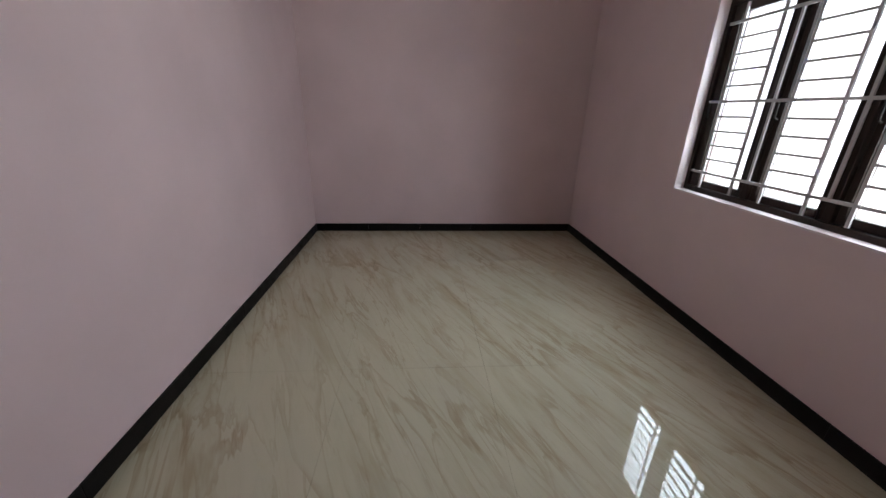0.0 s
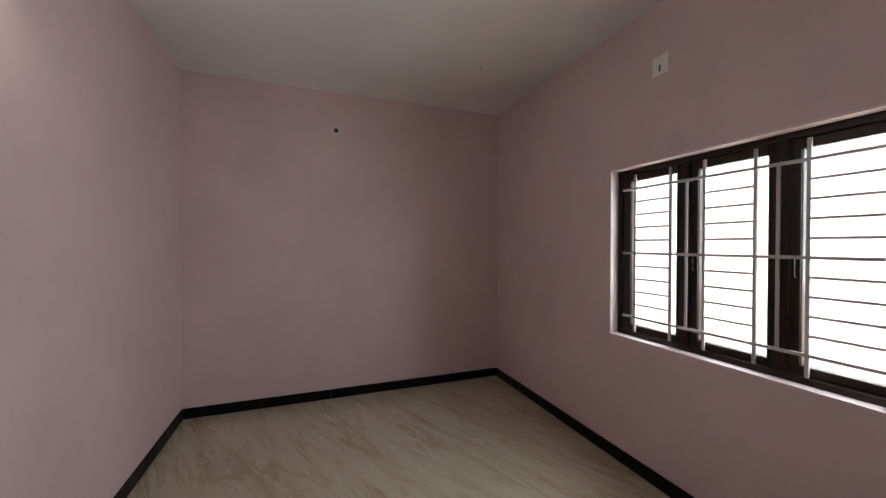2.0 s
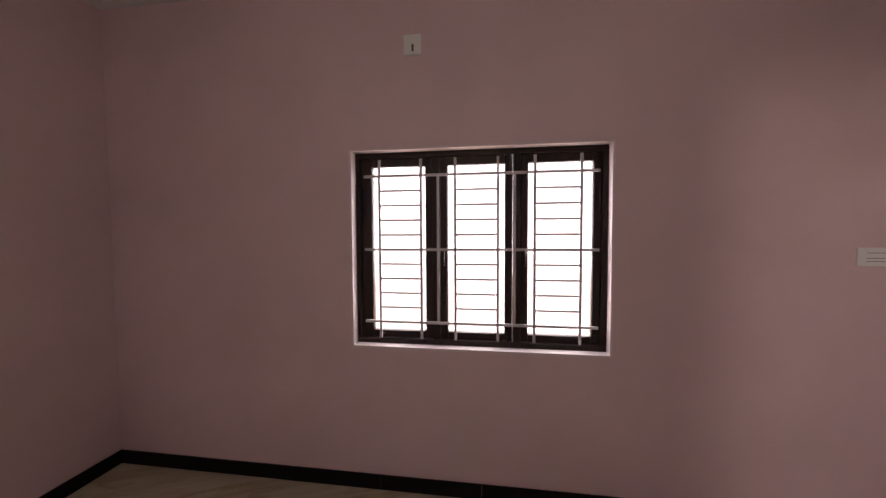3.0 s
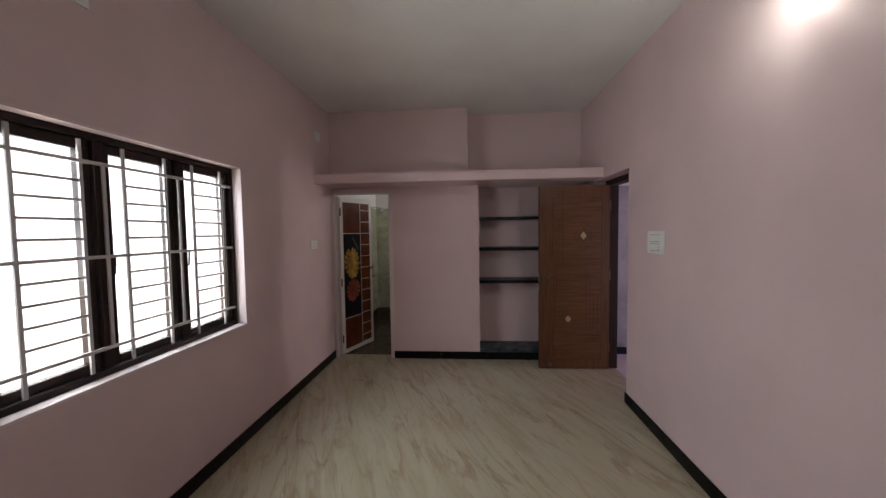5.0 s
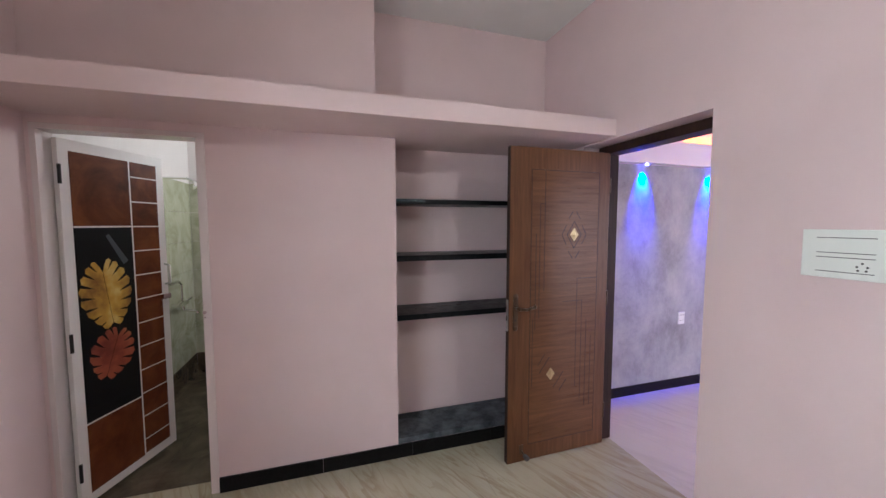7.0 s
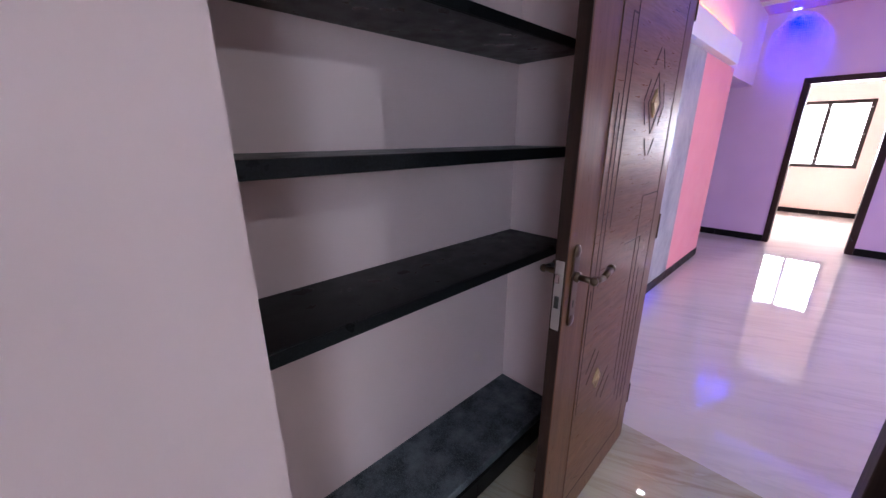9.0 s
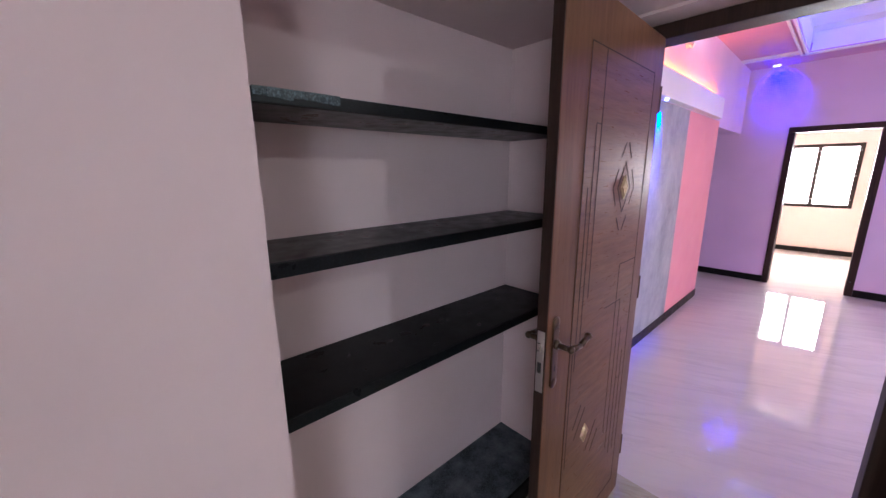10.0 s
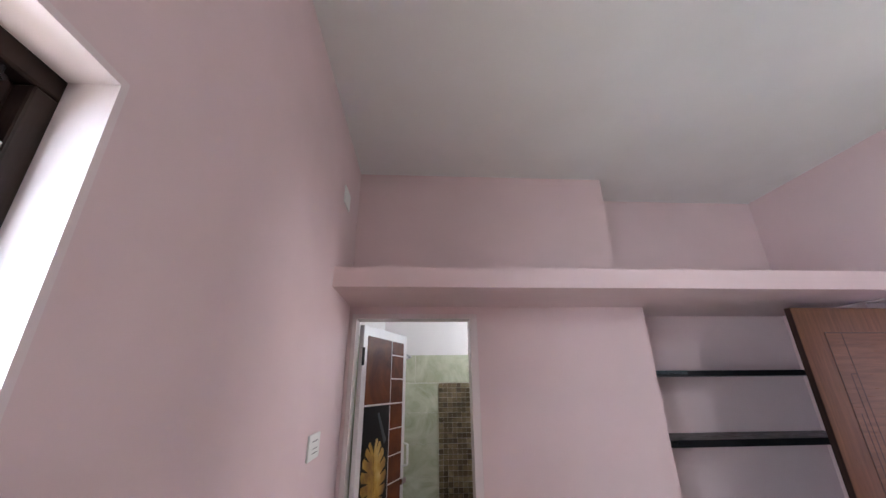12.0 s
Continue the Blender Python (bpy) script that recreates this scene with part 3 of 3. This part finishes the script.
def toilet_door():
    fr = thing("door_2", pose(0, 0, 0), "pale painted door frame of the toilet", "door frame", kind="structure")
    y0, y1 = -0.115, 0.004
    part("jamb", boxes((TX0, 2.371, y0, y1, -0.004, 2.028), bevel=0.003), GLOSSPINK, fr)
    part("jamb", boxes((3.040, TX1, y0, y1, -0.004, 2.028), bevel=0.003), GLOSSPINK, fr)
    part("head", boxes((TX0, TX1, y0, y1, 2.028, TH), bevel=0.003), GLOSSPINK, fr)
    k = part("strike", rods(((2.360, 0.002, 1.07), (2.360, 0.014, 1.07), 0.010), ((2.360, 0.002, 1.04), (2.360, 0.010, 1.04), 0.005)), CHROME, fr, "small chrome latch keeper")
    d = thing("toilet_door", pose(3.030, -0.080, 0, 0, 0, 248.2), "open white toilet door with brown panels and leaf print", "door")
    w, t, z0, z1 = 0.630, 0.03, 0.012, 2.005
    part("leaf", boxes((0, w, -t, 0, z0, z1), bevel=0.003), WHITE, d, "white enamelled leaf")
    f = -t
    for name, m, a, b, u0, u1 in (("upper_panel", RUST, 0.050, 0.378, 1.552, 1.945), ("print_panel", BLACKPANEL, 0.050, 0.378, 0.462, 1.542), ("lower_panel", RUST, 0.050, 0.378, 0.065, 0.452)):
        p = part(name, boxes((a, b, f - 0.002, f, u0, u1)), m, d)
        if name == "print_panel":
            stalk = bmesh.new()
            rod(stalk, (0.225, f - 0.002, 1.50), (0.33, f - 0.002, 1.33), 0.011, 0.019, n=8)
            bmesh.ops.scale(stalk, vec=(1, 0.05, 1), space=Matrix.Translation((0, -(f - 0.002), 0)), verts=stalk.verts)
            part("slate_leaf", stalk, GREYLEAF, p)
            part("red_leaf", leaf_shape(0.215, 0.80, 0.135, 0.155, f - 0.0024, 7, -0.35), REDLEAF, p, "dark red split leaf print")
            part("golden_leaf", leaf_shape(0.205, 1.150, 0.146, 0.212, f - 0.0036, 8, 0.14), GOLDLEAF, p, "golden split leaf print")
    z = 1.945
    rows = [0.0955] + [0.1535] * 11 + [0.0955]
    for h in rows:
        part("small_panel", boxes((0.390, 0.574, f - 0.002, f, z - h + 0.008, z)), RUST, d)
        z -= h
    for zz in (1.82, 0.93, 0.21):
        part("hinge", rods(((0.0, -t - 0.004, zz - 0.05), (0.0, -t - 0.004, zz + 0.05), 0.008)), IRON, d, "black iron hinge")
    part("handle", rods(((0.608, f, 1.29), (0.608, f - 0.035, 1.28), 0.007), ((0.608, f - 0.035, 1.28), (0.608, f - 0.035, 1.16), 0.008), ((0.608, f - 0.035, 1.16), (0.608, f, 1.15), 0.007)), PLASTIC, d, "white pull handle")
    part("latch", boxes((0.572, 0.630, f - 0.018, f, 1.05, 1.085), bevel=0.003), CHROME, d, "chrome slide latch")


toilet_door()


def far_doorway():
    fr = thing("door_3", pose(HALL_X, 0, 0), "dark wooden frame of the far doorway", "door frame", kind="structure")
    part("jamb", boxes((-0.2, 0.012, 0.245, 0.31, 0, 2.0), bevel=0.004), DARKWOOD, fr)
    part("jamb", boxes((-0.2, 0.012, 1.03, 1.10, 0, 2.0), bevel=0.004), DARKWOOD, fr)
    part("head", boxes((-0.2, 0.012, 0.245, 1.10, 2.0, 2.065), bevel=0.004), DARKWOOD, fr)
    part("stop", rods(((0.012, 1.06, 0.18), (0.05, 1.05, 0.19), 0.006), ((0.05, 1.05, 0.19), (0.06, 1.03, 0.23), 0.006)), IRON, fr)


far_doorway()

# ---- niche shelves ----
for z0, z1 in ((1.691, 1.723), (1.318, 1.356), (0.926, 0.963)):
    sh = thing("niche_shelf", pose(0, 0, z0), "black polished granite shelf built into the niche", "shelf", "niche shelves")
    part("slab", boxes((0.036, NX - 0.001, -ND, -0.006, 0, z1 - z0), bevel=0.002), SHELF, sh)
    part("front_edge", boxes((0.036, NX - 0.001, -0.006, -0.001, 0.001, z1 - z0 - 0.001), bevel=0.0015), SHELF, sh, "sawn black front edge")
    if z0 > 1.6:
        chip = bmesh.new()
        for k in range(7):
            box(chip, 1.084 + k * 0.027, 1.111 + k * 0.027, -0.010, 0.0006 + 0.0008 * (k % 3), 0.011 + 0.002 * ((k * 5) % 4), z1 - z0 + 0.0008, 0.0006)
        part("chipped_edge", chip, SAWN, sh, "rough unpolished grey patch")
solid("niche_plinth_slab", boxes((0.036, NX - 0.001, -ND, 0.002, 0.090, 0.130), bevel=0.003), DUSTY, "dusty dark grey stone slab at the niche bottom", "shelf")
solid("niche_plinth", boxes((0.036, NX, -ND, -0.002, -0.004, 0.090)), PINK, "plastered plinth under the niche slab", "plinth", "structure")


# ---- electrical fittings ----
def plate(name, m, w, h, label, lines=(), slots=(), hook=False):
    """A wall plate in its own plane: x to the side, z up, y out of the wall."""
    p = thing(name, m, label, "switch plate")
    b = part("plate", boxes((-w / 2, w / 2, 0, 0.009, -h / 2, h / 2), bevel=0.003), PLASTIC, p)
    for x0, x1, z in lines:
        part("gap", boxes((x0, x1, 0.0088, 0.0098, z - 0.0012, z + 0.0012)), LINE, b)
    for x, z in slots:
        part("socket_hole", rods(((x, 0.0088, z), (x, 0.0098, z), 0.0035)), LINE, b)
    if hook:
        part("cord_outlet", boxes((-0.006, 0.006, 0.0088, 0.0105, -0.038, 0.002), bevel=0.001), LINE, b)
    return p


plate("switchboard", pose(0, 1.540, 1.458, 0, 0, -90), 0.236, 0.170, "white modular switchboard with a socket on the pink wall",
      [(-0.075, 0.075, 0.056), (-0.075, 0.075, 0.004), (-0.075, 0.075, -0.012), (-0.075, 0.075, -0.062)], [(-0.045, -0.028), (-0.058, -0.04), (-0.032, -0.04), (-0.055, -0.052), (-0.035, -0.052)])
plate("switch_plate", pose(W, 0.529, 1.434, 0, 0, 90), 0.155, 0.092, "white switch plate beside the toilet door", [(-0.04, 0.04, 0.02), (-0.04, 0.04, -0.006), (-0.04, 0.04, -0.022)])
plate("lamp_point_plate", pose(W, 2.841, 2.634, 0, 0, 90), 0.105, 0.115, "white blank plate with cord outlet above the window", hook=True)
plate("lamp_point_plate", pose(W, 0.355, 2.634, 0, 0, 90), 0.13, 0.10, "white blank plate above the loft")


plate("socket_plate", pose(-1.475, HALL_Y + 0.006, 0.672), 0.075, 0.115, "small white socket plate on the grey hall panel", [(-0.025, 0.025, 0.03)], [(-0.012, -0.02), (0.012, -0.02)])


def conduit_hole():
    p = thing("conduit_outlet", pose(1.292, L, 2.642), "open round conduit outlet with pale rim", "conduit outlet")
    part("rim", rods(((0, 0, 0), (0, -0.003, 0), 0.032), n=24), PLASTIC, p)
    part("hole", rods(((0, -0.003, 0), (0, -0.004, 0), 0.024), n=24), LINE, p)


conduit_hole()


def wall_lamp():
    p = thing("wall_lamp", pose(0, 2.845, 2.625), "white wall lamp holder with a lit bulb", "wall lamp")
    ax = Vector((0.74, -0.56, -0.37)).normalized()
    root = Vector((0.014, 0, 0))
    part("base", rods(((0, 0, 0), (0.014, 0, 0), 0.040), ((0.014, 0, 0), (0.024, 0, -0.003), 0.032, 0.022), n=24), PLASTIC, p)
    part("holder", rods((root, root + ax * 0.052, 0.019), (root + ax * 0.045, root + ax * 0.075, 0.021, 0.023), n=20), PLASTIC, p)
    part("bulb_collar", rods((root + ax * 0.075, root + ax * 0.127, 0.019, 0.034), n=24), PLASTIC, p)
    mid = root + ax * 0.116
    bm = bmesh.new()
    ball(bm, (0, 0, 0), 0.034)
    bmesh.ops.delete(bm, geom=[v for v in bm.verts if v.co.z < 0.013], context="VERTS")
    bmesh.ops.transform(bm, matrix=Matrix.Translation(mid) @ ax.to_track_quat("Z", "Y").to_matrix().to_4x4(), verts=bm.verts)
    part("bulb", bm, BULB, p, "glowing white bulb", smooth=True)


wall_lamp()
h = thing("ceiling_hook_hole", pose(2.407, 3.98, H), "small dark hook hole in the ceiling", "hook hole")
part("rim", rods(((0, 0, 0), (0, 0, -0.002), 0.010)), PLASTIC, h)
part("hole", rods(((0, 0, -0.002), (0, 0, -0.003), 0.007)), LINE, h)

# ---- toilet fittings ----


def shower():
    p = thing("shower", pose(W, -1.45, 0), "chrome shower arm and head on the tiled wall", "shower")
    part("arm", rods(((0, 0, 1.965), (-0.20, 0, 1.965), 0.010), ((-0.20, 0, 1.965), (-0.27, 0, 1.935), 0.010)), CHROME, p)
    part("shower_head", rods(((-0.262, 0, 1.94), (-0.292, 0, 1.895), 0.014, 0.052), ((-0.292, 0, 1.895), (-0.298, 0, 1.885), 0.052), n=20), CHROME, p)
    part("rosette", rods(((0, 0, 1.965), (-0.012, 0, 1.965), 0.03), n=20), CHROME, p)
    q = thing("tap_mixer", pose(W - 0.008, -1.62, 0), "chrome wall tap mixer with bent spout", "tap")
    part("body", rods(((0, -0.075, 0.81), (-0.05, -0.075, 0.81), 0.024), ((0, 0.075, 0.81), (-0.05, 0.075, 0.81), 0.024), ((-0.055, -0.10, 0.81), (-0.055, 0.10, 0.81), 0.024), n=16), CHROME, q)
    part("spout", rods(((-0.055, 0, 0.80), (-0.065, 0, 0.755), 0.014), ((-0.065, 0, 0.755), (-0.17, 0, 0.735), 0.013), ((-0.17, 0, 0.735), (-0.18, 0, 0.715), 0.014)), CHROME, q)
    part("riser", rods(((-0.055, 0, 0.82), (-0.055, 0, 1.00), 0.011), ((-0.055, 0, 1.00), (-0.05, 0.05, 1.035), 0.011), ((-0.05, 0.05, 1.035), (-0.03, 0.36, 1.035), 0.011), ((-0.03, 0.36, 1.035), (0, 0.38, 1.035), 0.016)), CHROME, q)
    part("lever", rods(((-0.055, 0.09, 0.82), (-0.10, 0.11, 0.86), 0.008)), CHROME, q)
    part("lever", rods(((-0.055, -0.09, 0.82), (-0.10, -0.11, 0.86), 0.008)), CHROME, q)


shower()

# ---- hall fittings ----
solid("curtain_pelmet", boxes((-3.49, -T - 0.006, HS + 0.0, HS + 0.07, 2.085, 2.285), bevel=0.004), WHITE, "white box pelmet along the hall wall", "pelmet")


def tray():
    t = thing("ceiling_cove", pose(0, 0, HALL_H), "white recessed ceiling tray with blue-lit sides as glowing plates", "ceiling cove")
    x0, x1, y0, y1, up = -4.55, -0.9, 0.33, 2.6, 0.27
    part("tray_ceiling", boxes((x0 - 0.1, x1 + 0.1, y0 - 0.1, y1 + 0.1, up, up + 0.06)), WHITE_CEIL, t)
    part("tray_side", boxes((x0 - 0.1, x0, y0 - 0.1, y1 + 0.1, 0.101, up), (x1, x1 + 0.1, y0 - 0.1, y1 + 0.1, 0.101, up), (x0, x1, y0 - 0.1, y0, 0.101, up), (x0, x1, y1, y1 + 0.1, 0.101, up)), WHITE_CEIL, t)
    for k, (o, d) in enumerate(((0.0, 0.018), (0.045, 0.014))):
        a, b, c, e = x0 - o, x1 + o, y0 - o, y1 + o
        part("moulding", boxes((a - 0.022, a, c - 0.022, e + 0.022, -d, 0), (b, b + 0.022, c - 0.022, e + 0.022, -d, 0), (a, b, c - 0.022, c, -d, 0), (a, b, e, e + 0.022, -d, 0), bevel=0.003), WHITE, t)
    # tall glowing plates stand for blue light on the recess sides
    part("blue_lit_side", boxes((x0 + 0.001, x0 + 0.008, y0 + 0.02, y1 - 0.02, 0.012, 0.20)), BLUE_COVE, t, "glowing plate for the blue-lit cove side")
    part("blue_lit_side", boxes((x0 + 0.02, x1 - 0.02, y0 + 0.001, y0 + 0.008, 0.012, 0.20)), BLUE_COVE, t, "glowing plate for the blue-lit cove side")
    for x in (-4.38, -4.44, -4.50):
        part("rib", boxes((x - 0.012, x + 0.012, HS, y0 - 0.07, -0.016, 0), bevel=0.003), WHITE, t)


tray()

lamp_stub = thing("lamp_holder", pose(-2.23, HS, 2.57), "small bare lamp holder with wires on the hall wall", "lamp holder")
part("base", rods(((0, 0, 0), (0, 0.014, 0), 0.028), n=20), PLASTIC, lamp_stub)
part("socket", rods(((0, 0.014, 0), (0, 0.05, -0.02), 0.017, 0.02), n=16), PLASTIC, lamp_stub)
part("wire", rods(((0.02, 0.01, 0), (0.04, 0.03, 0.03), 0.003), ((0.04, 0.03, 0.03), (0.03, 0.02, 0.06), 0.003), n=8), PLASTIC, lamp_stub)


def downlight(at, m, label):
    d = thing("downlight", pose(*at), label, "downlight", group="hall downlights")
    part("bezel", boxes((-0.045, 0.045, -0.045, 0.045, -0.012, 0), bevel=0.003), WHITE, d)
    part("lens", boxes((-0.032, 0.032, -0.032, 0.032, -0.016, -0.011)), m, d)


downlight((-4.93, 0.03, HALL_H), BLUE_DOT, "small square blue downlight in the hall ceiling")
downlight((-2.63, -0.06, HALL_H), WHITE_DOT, "small square white downlight in the hall ceiling")
spot("blue_downlight_beam", (-4.84, 0.05, HALL_H - 0.05), (-5.05, 0.08, 2.60), 70, (0.0, 0.0, 1.0), 88)
for x in (-0.95, -1.74):
    spot("pelmet_blue_beam", (x, HS + 0.06, 2.055), (x, HS - 0.03, 1.86), 260, (0.0, 0.02, 1.0), 62, 0.01)
    solid("pelmet_spotlight", rods(((x, HS + 0.05, 2.086), (x, HS + 0.05, 2.066), 0.014), n=16), BLUE_DOT, "small lit blue spotlight under the pelmet", "spotlight", group="pelmet spotlights")
area("pelmet_warm_strip", look((-2.4, HS + 0.035, 2.30), (-2.4, HS + 0.01, 2.9)), 2.0, 0.03, 4, (1.0, 0.25, 0.0))

# ---- skirting ----
SKIRT = 0.09


def skirting(name, a, b, out, label="black polished granite skirting", tile=0.61):
    """Stone pieces along a wall from a to b; out: the way into the room."""
    a, b, out = Vector((*a, 0)), Vector((*b, 0)), Vector((*out, 0))
    run = b - a
    n = max(1, round(run.length / tile))
    s = thing(name, pose(0, 0, 0), label, "skirting", kind="structure")
    for i in range(n):
        p = a + run * (i / n) + run.normalized() * 0.0006
        q = a + run * ((i + 1) / n) - run.normalized() * 0.0006 + out * (0.012 + 0.0006 * (i % 2))
        part("skirting_tile", boxes((min(p.x, q.x), max(p.x, q.x), min(p.y, q.y), max(p.y, q.y), 0, SKIRT), bevel=0.0015), GRANITE, s)


skirting("baseboard_north", (0, L), (W, L), (0, -1))
skirting("baseboard_east", (W, 0.0), (W, L - 0.013), (-1, 0))
skirting("baseboard_west", (0, D1), (0, L - 0.013), (1, 0))
skirting("baseboard_jamb", (-0.125, D1), (0.012, D1), (0, -1))
skirting("baseboard_south", (0.036, 0), (TX0, 0), (0, 1))
skirting("baseboard_hall", (-3.72, HS), (-T - 0.006, HS), (0, 1))
skirting("baseboard_hall_west", (HALL_X, -1.9), (HALL_X, 0.245), (1, 0))
skirting("baseboard_hall_west", (HALL_X, 1.10), (HALL_X, 3.4), (1, 0))
skirting("baseboard_far", (-8.05, -1.2), (-8.05, 2.6), (1, 0))

# ---- tiles ----


def tile_mesh(name, lx, ly, lz, material, bevel=0.0008):
    return mesh_of(name, boxes((0, lx, 0, ly, 0, lz), bevel=bevel), material)


def lay(parent, name, cells, material, bevel=0.0008):
    made = {}
    for x0, x1, y0, y1, z0, z1 in cells:
        key = (round(x1 - x0, 4), round(y1 - y0, 4), round(z1 - z0, 4))
        if key not in made:
            made[key] = tile_mesh(name, *key, material, bevel)
        ob = new(name, made[key])
        ob.location, ob.parent = (x0, y0, z0), parent


def split(a, b, step):
    n = max(1, math.ceil((b - a) / step - 1e-6))
    return [(a + i * step, min(b, a + (i + 1) * step)) for i in range(n)]


J = 0.0004
lay(floor, "floor_tile", [(x0 + J, x1 - J, y0 + J, y1 - J, -0.006, 0.0) for x0, x1 in split(0, W, 0.8) for y0, y1 in split(0, L, 0.8)], FLOOR, 0.0003)
lay(floor, "threshold_tile", [(-T, -J, D0, D1, -0.006, 0.0)], FLOOR, 0.0003)
lay(floor_toilet, "threshold_tile", [(2.371, 3.040, -0.115, -J, -0.006, 0.0)], FLOOR, 0.0003)
lay(floor_toilet, "floor_tile", [(x0 + 0.001, x1 - 0.001, y0 + 0.001, y1 - 0.001, -0.026, -0.018) for x0, x1 in split(1.52, W, 0.3) for y0, y1 in split(-2.12, -0.115, 0.3)], DARKTILE)
lay(wall_east, "wall_tile", [(W - 0.008, W, y0 + 0.001, y1 - 0.001, z0 + 0.001, z1 - 0.001) for y0, y1 in split(-2.12, -0.115, 0.6) for z0, z1 in split(0.18, 1.98, 0.3)], TILE)
lay(wall_east, "skirting_tile", [(W - 0.010, W, y0 + 0.001, y1 - 0.001, -0.018, 0.179) for y0, y1 in split(-2.12, -0.115, 0.6)], DARKTILE)
lay(toilet_wall_south, "wall_tile", [(x0 + 0.001, x1 - 0.001, -2.12, -2.112, z0 + 0.001, z1 - 0.001) for x0, x1 in split(2.461, W - 0.01, 0.6) for z0, z1 in split(0.18, 1.68, 0.3)], TILE)
lay(toilet_wall_south, "wall_tile", [(x0 + 0.001, x1 - 0.001, -2.12, -2.112, 1.684, 1.979) for x0, x1 in split(1.52, W - 0.01, 0.6)], TILE)
lay(toilet_wall_south, "wall_tile", [(x0 + 0.001, x1 - 0.001, -2.12, -2.112, z0 + 0.001, z1 - 0.001) for x0, x1 in split(1.52, 2.061, 0.6) for z0, z1 in split(0.18, 1.68, 0.3)], TILE)
lay(toilet_wall_south, "mosaic_tile", [(x0 + 0.001, x1 - 0.001, -2.12, -2.106, z0 + 0.002, z1 - 0.002) for x0, x1 in split(2.062, 2.46, 0.05) for z0, z1 in split(0.18, 1.68, 0.05)], MOSAIC, 0.003)
lay(toilet_wall_south, "skirting_tile", [(x0 + 0.001, x1 - 0.001, -2.12, -2.109, -0.018, 0.179) for x0, x1 in split(1.52, W - 0.012, 0.6)], DARKTILE)
